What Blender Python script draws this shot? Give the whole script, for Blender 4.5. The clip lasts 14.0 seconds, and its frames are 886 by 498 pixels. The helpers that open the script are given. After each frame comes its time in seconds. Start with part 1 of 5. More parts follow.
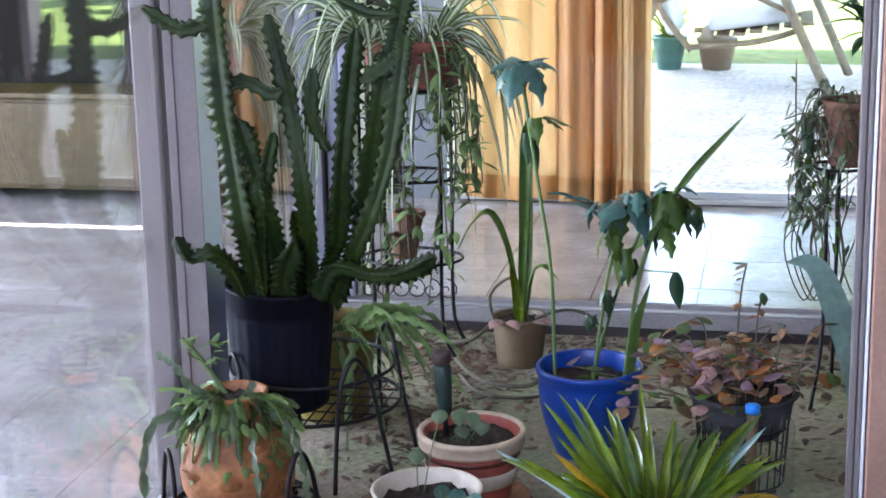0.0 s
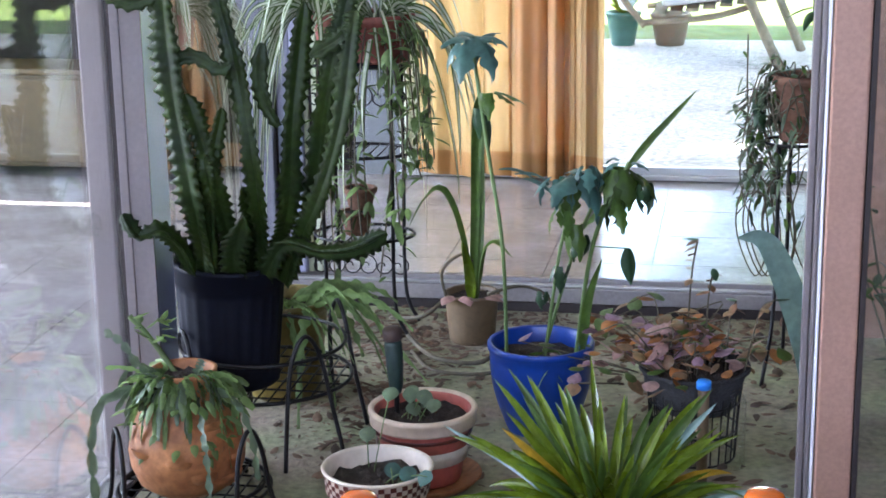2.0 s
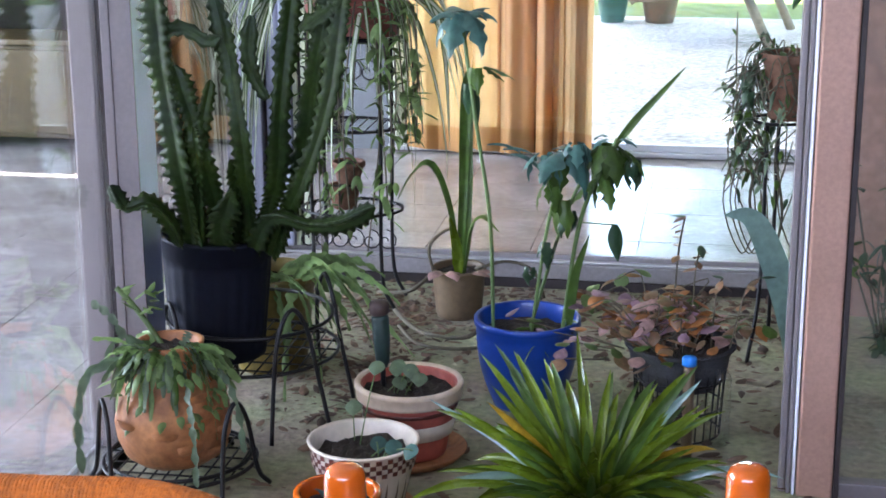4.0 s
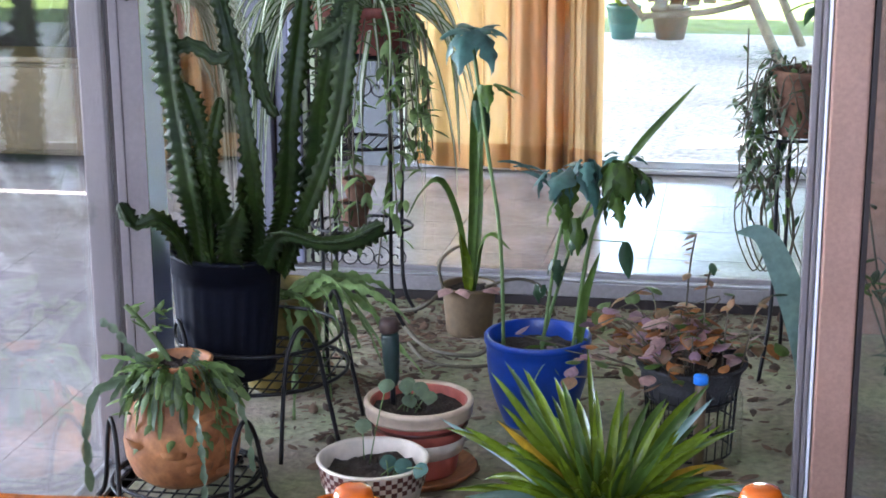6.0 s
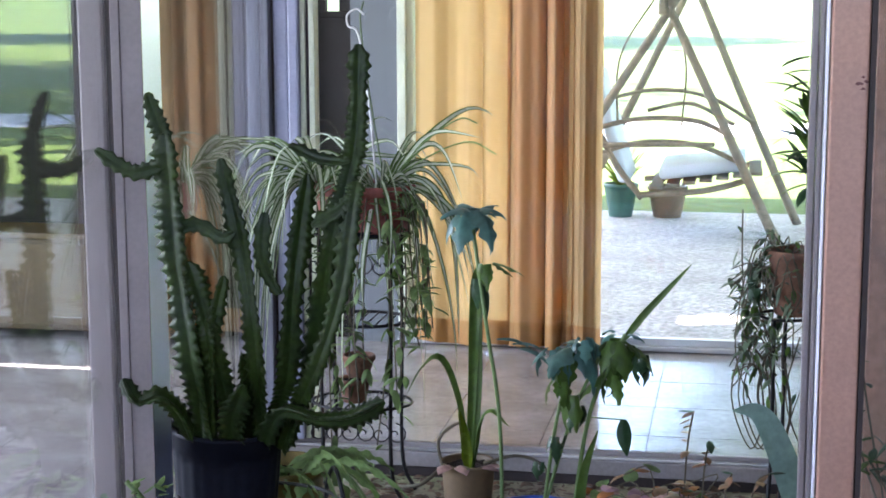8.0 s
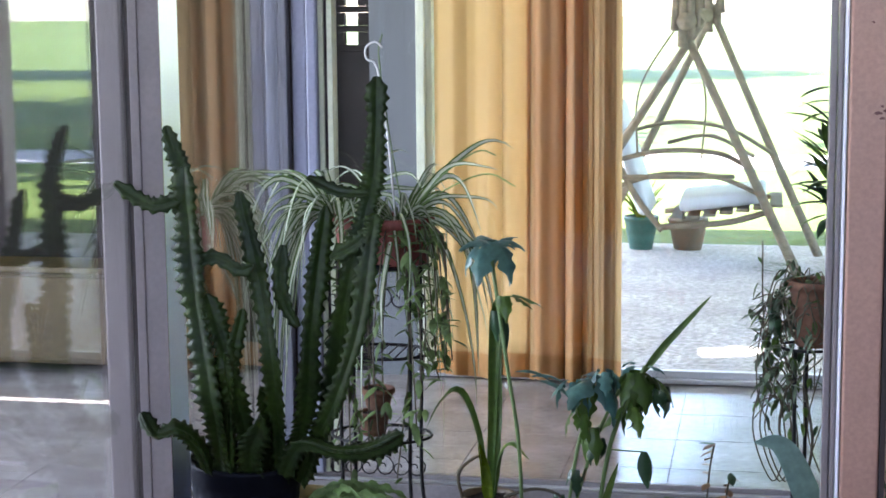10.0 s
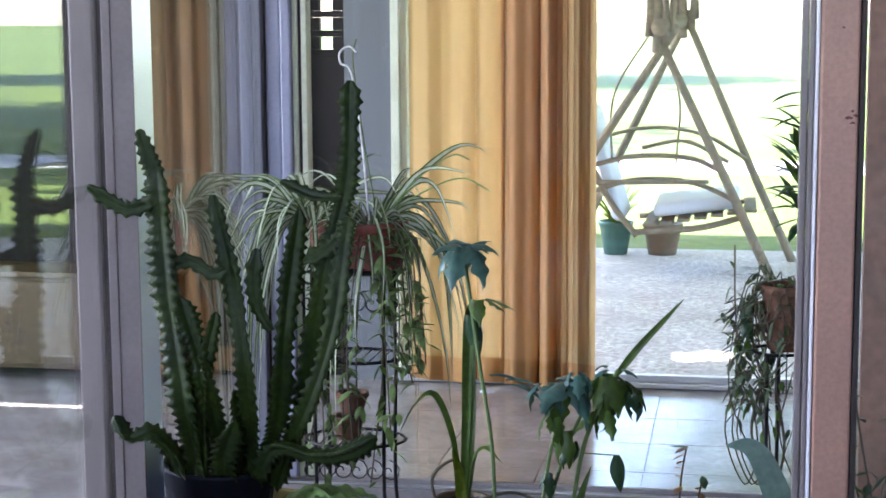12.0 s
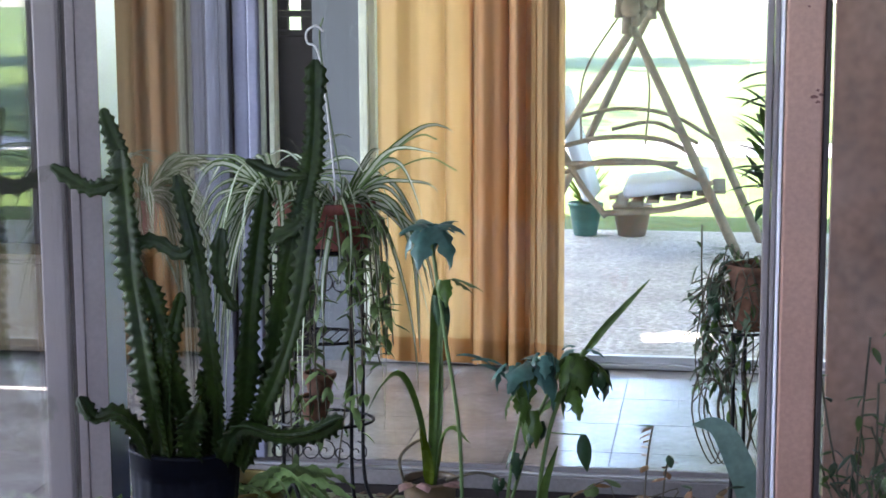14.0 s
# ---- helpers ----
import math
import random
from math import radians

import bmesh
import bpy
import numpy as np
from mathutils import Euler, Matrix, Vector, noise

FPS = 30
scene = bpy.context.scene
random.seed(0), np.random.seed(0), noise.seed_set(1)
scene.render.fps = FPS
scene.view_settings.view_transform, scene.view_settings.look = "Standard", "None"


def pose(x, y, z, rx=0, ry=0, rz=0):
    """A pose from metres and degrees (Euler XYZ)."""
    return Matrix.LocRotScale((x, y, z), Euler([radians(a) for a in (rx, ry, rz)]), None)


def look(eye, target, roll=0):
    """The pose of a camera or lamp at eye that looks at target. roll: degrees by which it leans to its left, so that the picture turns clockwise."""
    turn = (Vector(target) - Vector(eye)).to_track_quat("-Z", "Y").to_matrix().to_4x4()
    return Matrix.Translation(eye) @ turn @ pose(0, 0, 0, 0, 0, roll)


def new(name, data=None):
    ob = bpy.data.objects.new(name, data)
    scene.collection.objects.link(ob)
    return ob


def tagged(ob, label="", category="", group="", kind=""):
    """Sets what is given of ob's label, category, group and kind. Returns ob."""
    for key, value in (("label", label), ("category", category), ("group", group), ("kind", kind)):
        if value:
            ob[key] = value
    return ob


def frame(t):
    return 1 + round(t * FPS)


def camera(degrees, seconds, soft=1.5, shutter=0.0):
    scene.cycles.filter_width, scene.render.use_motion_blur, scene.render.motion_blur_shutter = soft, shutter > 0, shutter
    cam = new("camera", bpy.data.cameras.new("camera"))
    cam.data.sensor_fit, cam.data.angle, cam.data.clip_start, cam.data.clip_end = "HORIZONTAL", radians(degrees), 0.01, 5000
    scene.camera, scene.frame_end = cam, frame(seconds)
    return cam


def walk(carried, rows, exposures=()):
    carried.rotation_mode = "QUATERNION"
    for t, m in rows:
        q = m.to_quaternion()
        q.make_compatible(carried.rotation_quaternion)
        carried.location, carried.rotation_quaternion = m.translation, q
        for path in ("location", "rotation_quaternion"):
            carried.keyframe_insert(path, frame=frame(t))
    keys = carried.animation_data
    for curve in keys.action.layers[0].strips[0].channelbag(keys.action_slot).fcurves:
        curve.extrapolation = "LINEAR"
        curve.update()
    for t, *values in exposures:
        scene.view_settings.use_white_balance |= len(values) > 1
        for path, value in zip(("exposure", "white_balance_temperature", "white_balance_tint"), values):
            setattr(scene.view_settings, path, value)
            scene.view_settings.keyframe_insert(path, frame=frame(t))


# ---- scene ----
cam = camera(29.8, 14.0, soft=1.7)
# seconds, place, pitch, yaw, lean to the right
PATH = [
    (0.0, -0.005, -0.018, 1.408, -14.09, 11.98, 1.21),
    (0.5, -0.006, -0.004, 1.403, -14.95, 11.51, 1.43),
    (1.0, 0.000, 0.002, 1.402, -15.09, 11.25, 1.26),
    (1.5, 0.002, -0.001, 1.402, -15.07, 10.66, 1.02),
    (2.0, 0.001, 0.004, 1.403, -14.94, 10.42, 0.94),
    (2.5, 0.005, 0.000, 1.404, -14.94, 10.23, 0.75),
    (5.0, -0.001, 0.001, 1.400, -16.22, 9.99, 0.18),
    (5.5, 0.002, 0.008, 1.404, -16.09, 10.21, 0.40),
    (6.0, -0.000, 0.014, 1.400, -15.21, 10.35, 0.39),
    (6.5, -0.001, 0.005, 1.403, -14.40, 10.40, 0.48),
    (7.0, -0.000, -0.007, 1.408, -12.93, 10.60, 0.56),
    (7.5, 0.005, -0.025, 1.412, -10.21, 10.37, 0.28),
    (8.0, 0.007, -0.032, 1.417, -9.21, 10.29, 0.16),
    (10.5, 0.011, -0.025, 1.411, -7.92, 11.15, 0.48),
    (11.0, 0.011, -0.029, 1.412, -7.86, 11.03, 0.25),
    (11.5, 0.014, -0.031, 1.410, -7.78, 10.77, 0.31),
    (12.0, 0.018, -0.033, 1.409, -7.85, 10.18, 0.35),
    (12.5, 0.022, -0.003, 1.406, -8.24, 10.08, 0.58),
    (13.0, 0.026, -0.022, 1.402, -8.48, 9.58, 0.35),
    (13.5, 0.027, -0.021, 1.403, -8.57, 9.27, 0.42),
    (14.0, 0.028, -0.024, 1.402, -8.46, 9.20, 0.26),
]
walk(cam, [(t, pose(x, y, z, 90 + p, 0, w) @ pose(0, 0, 0, 0, 0, -r)) for t, x, y, z, p, w, r in PATH],
     exposures=[(0.0, 3.95, 6100, 25), (6.5, 4.0, 6100, 25), (8.0, 3.55, 6100, 25), (10.5, 3.40, 6100, 25), (14.0, 3.28, 6100, 25)])

# ---------------------------------------------------------------- light
SUN_EL, SUN_AZ = 52, 58      # degrees; azimuth from the y axis towards -x
world = bpy.data.worlds.new("sky")
scene.world = world
world.use_nodes = True
wn = world.node_tree
sky = wn.nodes.new("ShaderNodeTexSky")
sky.sky_type, sky.sun_disc = 'NISHITA', False
sky.sun_elevation, sky.sun_rotation = radians(SUN_EL), radians(-SUN_AZ)
bg = wn.nodes["Background"]
bg.inputs["Strength"].default_value = 0.20
wn.links.new(sky.outputs[0], bg.inputs[0])

sun = new("sun", bpy.data.lights.new("sun", 'SUN'))
sun.data.energy, sun.data.angle, sun.data.color = 5.0, radians(0.6), (1.0, 0.93, 0.82)
sun.matrix_world = look((-math.sin(radians(SUN_AZ)) * 30, math.cos(radians(SUN_AZ)) * 30, 30 * math.tan(radians(SUN_EL))), (0, 0, 0))

# area lamps added as daylight from unseen windows behind the camera and next door
def fill_light(name, eye, target, sx, sy, watts):
    ob = new(name, bpy.data.lights.new(name, 'AREA'))
    ob.data.shape, ob.data.size, ob.data.size_y, ob.data.energy = 'RECTANGLE', sx, sy, watts
    ob.data.color = (0.84, 0.92, 1.0)
    ob.matrix_world = look(eye, target)


fill_light("rear_fill_light", (-0.55, -2.02, 2.0), (-0.5, 3.0, 0.6), 4.0, 0.7, 7.0)
fill_light("side_fill_light", (-5.45, 3.0, 1.35), (0, 3.0, 1.0), 3.9, 1.85, 38)

# ---------------------------------------------------------------- materials


def material(name, color, rough=0.6, metal=0.0, vary=0.25, scale=6.0, fine=60.0, bump=0.15, second=None, mix=0.5, spec=0.5, random_tint=0.0, trans=0.0, coat=0.0, depth=0.01):
    """Principled surface with two scales of colour variation and a fine relief."""
    m = bpy.data.materials.new(name)
    m.use_nodes = True
    nt = m.node_tree
    b = nt.nodes["Principled BSDF"]
    tc = nt.nodes.new("ShaderNodeTexCoord")
    geo = nt.nodes.new("ShaderNodeNewGeometry")
    big, small = nt.nodes.new("ShaderNodeTexNoise"), nt.nodes.new("ShaderNodeTexNoise")
    for n, s in ((big, scale), (small, fine)):
        n.inputs["Scale"].default_value = s
        n.inputs["Detail"].default_value = 4
        nt.links.new(geo.outputs["Position"], n.inputs["Vector"])
    second = second or tuple(c * (1 - vary) for c in color)
    ramp = nt.nodes.new("ShaderNodeValToRGB")
    ramp.color_ramp.elements[0].position, ramp.color_ramp.elements[1].position = 0.5 - 0.35 * mix, 0.5 + 0.35 * mix
    ramp.color_ramp.elements[0].color = (*second, 1)
    ramp.color_ramp.elements[1].color = (*color, 1)
    nt.links.new(big.outputs["Fac"], ramp.inputs["Fac"])
    hsv = nt.nodes.new("ShaderNodeHueSaturation")
    mr = nt.nodes.new("ShaderNodeMapRange")
    mr.inputs["From Min"].default_value, mr.inputs["From Max"].default_value = 0.3, 0.7
    mr.inputs["To Min"].default_value, mr.inputs["To Max"].default_value = 1 - vary * 0.7, 1 + vary * 0.7
    nt.links.new(small.outputs["Fac"], mr.inputs["Value"])
    nt.links.new(mr.outputs[0], hsv.inputs["Value"])
    nt.links.new(ramp.outputs[0], hsv.inputs["Color"])
    out = hsv.outputs[0]
    if random_tint:
        oi = nt.nodes.new("ShaderNodeObjectInfo")
        m2 = nt.nodes.new("ShaderNodeMapRange")
        m2.inputs["To Min"].default_value, m2.inputs["To Max"].default_value = 1 - random_tint, 1 + random_tint
        add = nt.nodes.new("ShaderNodeMath")
        add.operation = 'ADD'
        frac = nt.nodes.new("ShaderNodeMath")
        frac.operation = 'FRACT'
        nt.links.new(oi.outputs["Random"], add.inputs[0])
        nt.links.new(geo.outputs["Random Per Island"], add.inputs[1])
        nt.links.new(add.outputs[0], frac.inputs[0])
        nt.links.new(frac.outputs[0], m2.inputs["Value"])
        h2 = nt.nodes.new("ShaderNodeHueSaturation")
        nt.links.new(m2.outputs[0], h2.inputs["Value"])
        nt.links.new(out, h2.inputs["Color"])
        out = h2.outputs[0]
    nt.links.new(out, b.inputs["Base Color"])
    b.inputs["Roughness"].default_value = rough
    b.inputs["Metallic"].default_value = metal
    b.inputs["Specular IOR Level"].default_value = spec
    b.inputs["Coat Weight"].default_value = coat
    rr = nt.nodes.new("ShaderNodeMapRange")
    rr.inputs["To Min"].default_value, rr.inputs["To Max"].default_value = max(0.02, rough * 0.75), min(1, rough * 1.25)
    nt.links.new(big.outputs["Fac"], rr.inputs["Value"])
    nt.links.new(rr.outputs[0], b.inputs["Roughness"])
    if bump:
        bn = nt.nodes.new("ShaderNodeBump")
        bn.inputs["Strength"].default_value, bn.inputs["Distance"].default_value = bump, depth
        nt.links.new(small.outputs["Fac"], bn.inputs["Height"])
        nt.links.new(bn.outputs[0], b.inputs["Normal"])
    if trans:
        tr = nt.nodes.new("ShaderNodeBsdfTranslucent")
        nt.links.new(out, tr.inputs["Color"])
        mx = nt.nodes.new("ShaderNodeMixShader")
        mx.inputs[0].default_value = trans
        nt.links.new(b.outputs[0], mx.inputs[1])
        nt.links.new(tr.outputs[0], mx.inputs[2])
        nt.links.new(mx.outputs[0], nt.nodes["Material Output"].inputs["Surface"])
    return m


def glass(name, tint=(0.96, 0.98, 0.97), dirt=0.0, base=0.04):
    """Clear pane: what passes goes straight on, gloss rises towards grazing angles; a thin film of dust."""
    m = bpy.data.materials.new(name)
    m.use_nodes = True
    nt = m.node_tree
    nt.nodes.remove(nt.nodes["Principled BSDF"])
    t, g, lw, mx = (nt.nodes.new(k) for k in ("ShaderNodeBsdfTransparent", "ShaderNodeBsdfGlossy", "ShaderNodeLayerWeight", "ShaderNodeMixShader"))
    t.inputs[0].default_value = (*tint, 1)
    g.inputs["Roughness"].default_value = 0.0
    lw.inputs["Blend"].default_value = 0.5
    pw, ml = nt.nodes.new("ShaderNodeMath"), nt.nodes.new("ShaderNodeMath")
    pw.operation, ml.operation = 'POWER', 'MULTIPLY_ADD'
    pw.inputs[1].default_value = 5.0
    ml.inputs[1].default_value, ml.inputs[2].default_value = 1 - base, base
    nt.links.new(lw.outputs["Facing"], pw.inputs[0])
    nt.links.new(pw.outputs[0], ml.inputs[0])
    nt.links.new(ml.outputs[0], mx.inputs[0])
    nt.links.new(t.outputs[0], mx.inputs[1])
    nt.links.new(g.outputs[0], mx.inputs[2])
    out = mx.outputs[0]
    if dirt:
        geo = nt.nodes.new("ShaderNodeNewGeometry")
        ns = nt.nodes.new("ShaderNodeTexNoise")
        ns.inputs["Scale"].default_value, ns.inputs["Detail"].default_value = 14, 8
        nt.links.new(geo.outputs["Position"], ns.inputs["Vector"])
        mr = nt.nodes.new("ShaderNodeMapRange")
        mr.inputs["From Min"].default_value, mr.inputs["From Max"].default_value, mr.inputs["To Max"].default_value = 0.45, 0.8, dirt
        nt.links.new(ns.outputs["Fac"], mr.inputs["Value"])
        df = nt.nodes.new("ShaderNodeBsdfDiffuse")
        df.inputs[0].default_value = (0.75, 0.73, 0.7, 1)
        m2 = nt.nodes.new("ShaderNodeMixShader")
        nt.links.new(mr.outputs[0], m2.inputs[0])
        nt.links.new(out, m2.inputs[1])
        nt.links.new(df.outputs[0], m2.inputs[2])
        out = m2.outputs[0]
    nt.links.new(out, nt.nodes["Material Output"].inputs["Surface"])
    return m


GLASS = glass("window_glass")
GLASS_SOLAR = glass("coated_glass", (0.95, 0.97, 0.96), base=0.165)
GLASS_DUSTY = glass("dusty_glass", dirt=0.06)
TILE = material("grey_floor_tile", (0.37, 0.35, 0.36), 0.17, vary=0.22, scale=5, fine=45, bump=0.05, random_tint=0.05, second=(0.25, 0.23, 0.225))
GROUT = material("grout", (0.26, 0.245, 0.245), 0.9)
DIRT = material("mossy_concrete", (0.235, 0.255, 0.145), 0.8, vary=0.38, scale=5, fine=48, bump=0.6, second=(0.25, 0.195, 0.155), mix=0.5)
FRAME = material("painted_frame_mauve_grey", (0.19, 0.163, 0.168), 0.45, vary=0.10, scale=8, fine=90, bump=0.05)
FRAME_WHITE = material("painted_frame_white", (0.80, 0.82, 0.90), 0.4, vary=0.08, scale=8, fine=90, bump=0.05)
REVEAL = material("satin_aluminium", (0.76, 0.82, 0.99), 0.33, metal=0.9, vary=0.06, scale=8, fine=200, bump=0.03)
FRAME_RAIL = material("painted_rail_grey", (0.27, 0.245, 0.25), 0.45, vary=0.15, scale=8, fine=90, bump=0.06)
FRAME_LILAC = material("painted_frame_pale_lilac", (0.30, 0.31, 0.43), 0.4, vary=0.08, scale=8, fine=90, bump=0.05)
FRAME_PALE = material("painted_frame_lilac", (0.17, 0.17, 0.21), 0.4, vary=0.08, scale=8, fine=90, bump=0.05)
FRAME_PINK = material("painted_frame_rose_brown", (0.40, 0.225, 0.17), 0.5, vary=0.14, scale=5, fine=120, bump=0.08)
GASKET_SHADE = material("gasket_and_shade_dark", (0.03, 0.02, 0.02), 0.7)
ALU = material("bare_aluminium", (0.62, 0.62, 0.64), 0.35, metal=0.85, vary=0.1, fine=200, bump=0.03)
WHITE = material("white_ceiling_paint", (0.78, 0.77, 0.74), 0.8, vary=0.05, bump=0.05)
WALL = material("grey_wall_paint", (0.135, 0.145, 0.155), 0.75, vary=0.08, bump=0.06)
# made near black so the side lamp leaves the next room dim
DIM_PANEL = material("dimmed_panel", (0.012, 0.009, 0.007), 0.6, vary=0.35, scale=3, fine=30, bump=0.1, spec=0.08)
BROWN_PANEL = material("brown_board", (0.37, 0.20, 0.15), 0.6, vary=0.3, scale=3, fine=30, bump=0.1)
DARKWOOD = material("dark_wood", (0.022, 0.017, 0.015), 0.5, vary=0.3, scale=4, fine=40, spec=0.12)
HONEY = material("honey_wood", (0.085, 0.054, 0.014), 0.45, vary=0.3, scale=4, fine=40, bump=0.08)
BLACK_PLASTIC = material("black_plastic", (0.006, 0.0075, 0.014), 0.62, vary=0.3, scale=9, bump=0.05, spec=0.14)
FELT = material("charcoal_felt", (0.045, 0.045, 0.05), 0.95, vary=0.3, scale=30, fine=180, bump=0.4)
IRON = material("black_wire", (0.010, 0.010, 0.012), 0.45, metal=0.3, vary=0.3)
SOIL = material("potting_soil", (0.040, 0.026, 0.018), 0.95, vary=0.6, scale=25, fine=160, bump=1.0)
TERRACOTTA = material("terracotta", (0.43, 0.18, 0.065), 0.6, vary=0.35, scale=14, fine=70, bump=0.2, second=(0.24, 0.09, 0.035), mix=0.8)
CLAY_DULL = material("dull_clay", (0.17, 0.08, 0.048), 0.8, vary=0.3, scale=12, fine=90, bump=0.12)
RED_CLAY = material("red_clay", (0.22, 0.055, 0.04), 0.6, vary=0.3, scale=12, fine=90, bump=0.1)
OLIVE = material("olive_glaze", (0.135, 0.095, 0.016), 0.4, vary=0.3, scale=8)
BLUE = material("cobalt_blue_plastic", (0.004, 0.042, 0.27), 0.35, vary=0.15, scale=8, bump=0.04)
BLUE_CAP = material("bright_blue_plastic", (0.02, 0.22, 0.75), 0.35, vary=0.1)
BROWN_POT = material("brown_plastic_pot", (0.13, 0.085, 0.045), 0.5, vary=0.2)
CREAM = material("cream_glaze", (0.66, 0.58, 0.50), 0.35, vary=0.12, scale=14, bump=0.04)
TAN = material("tan_glaze", (0.60, 0.47, 0.36), 0.4, vary=0.15, scale=14, bump=0.04)
MAROON = material("maroon_glaze", (0.10, 0.022, 0.016), 0.35, vary=0.2)
ROSE = material("rose_glaze", (0.42, 0.10, 0.075), 0.4, vary=0.2)
ORANGE = material("orange_varnished_wood", (0.56, 0.10, 0.005), 0.16, vary=0.18, scale=10, coat=0.6, bump=0.03)
ROPE = material("orange_woven_rope", (0.50, 0.125, 0.007), 0.75, vary=0.3, scale=14, fine=150, bump=0.5, random_tint=0.15)
CACTUS = material("cactus_skin", (0.023, 0.045, 0.0035), 0.5, vary=0.45, scale=9, fine=70, bump=0.15, second=(0.007, 0.017, 0.007), mix=0.7, spec=0.3)
LEAF_BLUE = material("blue_green_leaf", (0.062, 0.155, 0.135), 0.32, vary=0.3, scale=18, random_tint=0.3, trans=0.22, bump=0.1)
# the leaf's glossy sheen is put into this pale colour
LEAF_STRAP = material("sheen_blue_strap_leaf", (0.23, 0.36, 0.32), 0.22, vary=0.2, scale=14, trans=0.15, bump=0.08)
LEAF = material("mid_green_leaf", (0.066, 0.128, 0.022), 0.38, vary=0.3, scale=18, random_tint=0.3, trans=0.25, bump=0.1)
LEAF_BRIGHT = material("fresh_green_leaf", (0.135, 0.20, 0.014), 0.27, vary=0.3, scale=14, random_tint=0.3, trans=0.25, bump=0.08)
LEAF_PALE = material("pale_green_leaf", (0.16, 0.25, 0.085), 0.5, vary=0.3, scale=18, random_tint=0.3, trans=0.3, bump=0.1)
LEAF_DARK = material("dark_green_leaf", (0.028, 0.070, 0.030), 0.35, vary=0.3, scale=18, random_tint=0.3, trans=0.15, bump=0.1)
LEAF_STRIPE = material("cream_leaf_middle", (0.50, 0.54, 0.42), 0.45, vary=0.2, random_tint=0.25, trans=0.25)
STRIPE = material("cream_paint", (0.74, 0.77, 0.62), 0.45, vary=0.1, trans=0.25)
YELLOW_LEAF = material("yellowing_leaf", (0.50, 0.30, 0.02), 0.5, vary=0.3, trans=0.2)
BEGONIA = material("bronze_begonia_leaf", (0.27, 0.115, 0.075), 0.45, vary=0.4, scale=30, random_tint=0.45, trans=0.25, second=(0.13, 0.12, 0.045), mix=1.0)
ORANGE_LEAF = material("orange_brown_leaf", (0.36, 0.14, 0.04), 0.5, vary=0.3, scale=30, random_tint=0.35, trans=0.3)
MAUVE_LEAF = material("mauve_leaf", (0.36, 0.22, 0.29), 0.45, vary=0.3, scale=30, random_tint=0.3, trans=0.25)
PINK_LEAF = material("pink_leaf", (0.42, 0.25, 0.23), 0.5, vary=0.3, scale=30, random_tint=0.3, trans=0.25)
LEAF_GREY = material("grey_green_leaf", (0.10, 0.145, 0.085), 0.45, vary=0.3, scale=18, random_tint=0.35, trans=0.2, bump=0.1)
STEM = material("green_stem", (0.10, 0.17, 0.05), 0.5, vary=0.2)
DARK_BROWN = material("dark_brown_rubber", (0.06, 0.034, 0.03), 0.6, vary=0.3)
DRY = material("dry_leaf", (0.13, 0.078, 0.048), 0.85, vary=0.4, scale=20, random_tint=0.55)
VINE_STEM = material("woody_stem", (0.10, 0.085, 0.055), 0.8, vary=0.3)
CURTAIN = material("honey_curtain_cloth", (0.55, 0.37, 0.17), 0.85, vary=0.08, scale=2.2, fine=260, bump=0.12, trans=0.52, second=(0.54, 0.35, 0.155))
CURTAIN_DENSE = material("brown_gold_curtain_cloth", (0.54, 0.305, 0.13), 0.85, vary=0.08, scale=2.2, fine=260, bump=0.12, trans=0.35, second=(0.48, 0.26, 0.12))
CURTAIN_REFLECTION = material("curtain_reflection_cloth", (0.055, 0.040, 0.017), 0.9, vary=0.14, scale=2.2, fine=260, bump=0.12, second=(0.042, 0.030, 0.012))
HEM = material("curtain_hem_cloth", (0.50, 0.27, 0.10), 0.85, vary=0.10, fine=260, bump=0.12, trans=0.4)
PATIO = material("pebbled_concrete", (0.50, 0.465, 0.445), 0.85, vary=0.7, scale=3, fine=38, bump=0.6, second=(0.37, 0.34, 0.325))
GRASS = material("lawn_grass", (0.095, 0.148, 0.014), 0.8, vary=0.35, scale=0.6, fine=9, bump=0.8, second=(0.065, 0.108, 0.012), mix=0.9, depth=0.04)
LOG = material("weathered_log", (0.23, 0.185, 0.125), 0.85, vary=0.35, scale=9, fine=50, bump=0.4)
CLOTH = material("pale_cushion_cloth", (0.62, 0.66, 0.70), 0.9, vary=0.1, fine=150)
BARK = material("tree_bark", (0.11, 0.085, 0.06), 0.9, vary=0.4, scale=6, fine=30, bump=0.6)
CROWN = material("tree_foliage", (0.09, 0.16, 0.035), 0.6, vary=0.3, scale=2, random_tint=0.5, trans=0.3)
HANDLE_GREEN = material("dark_green_rubber", (0.014, 0.035, 0.03), 0.5, vary=0.2)
LABEL_WHITE = material("clear_plastic_bottle", (0.60, 0.62, 0.66), 0.2, vary=0.15)
GREEN_PLASTIC = material("green_plastic_pot", (0.02, 0.10, 0.075), 0.45, vary=0.2)
WIRE_WHITE = material("white_coated_wire", (0.72, 0.72, 0.72), 0.4)

# ---------------------------------------------------------------- mesh helpers
V = Vector


def thing(name, label, category, at=(0, 0, 0), group="", kind=""):
    ob = tagged(new(name), label, category, group, kind)
    ob.empty_display_size = 0.05
    ob.location = at
    return ob


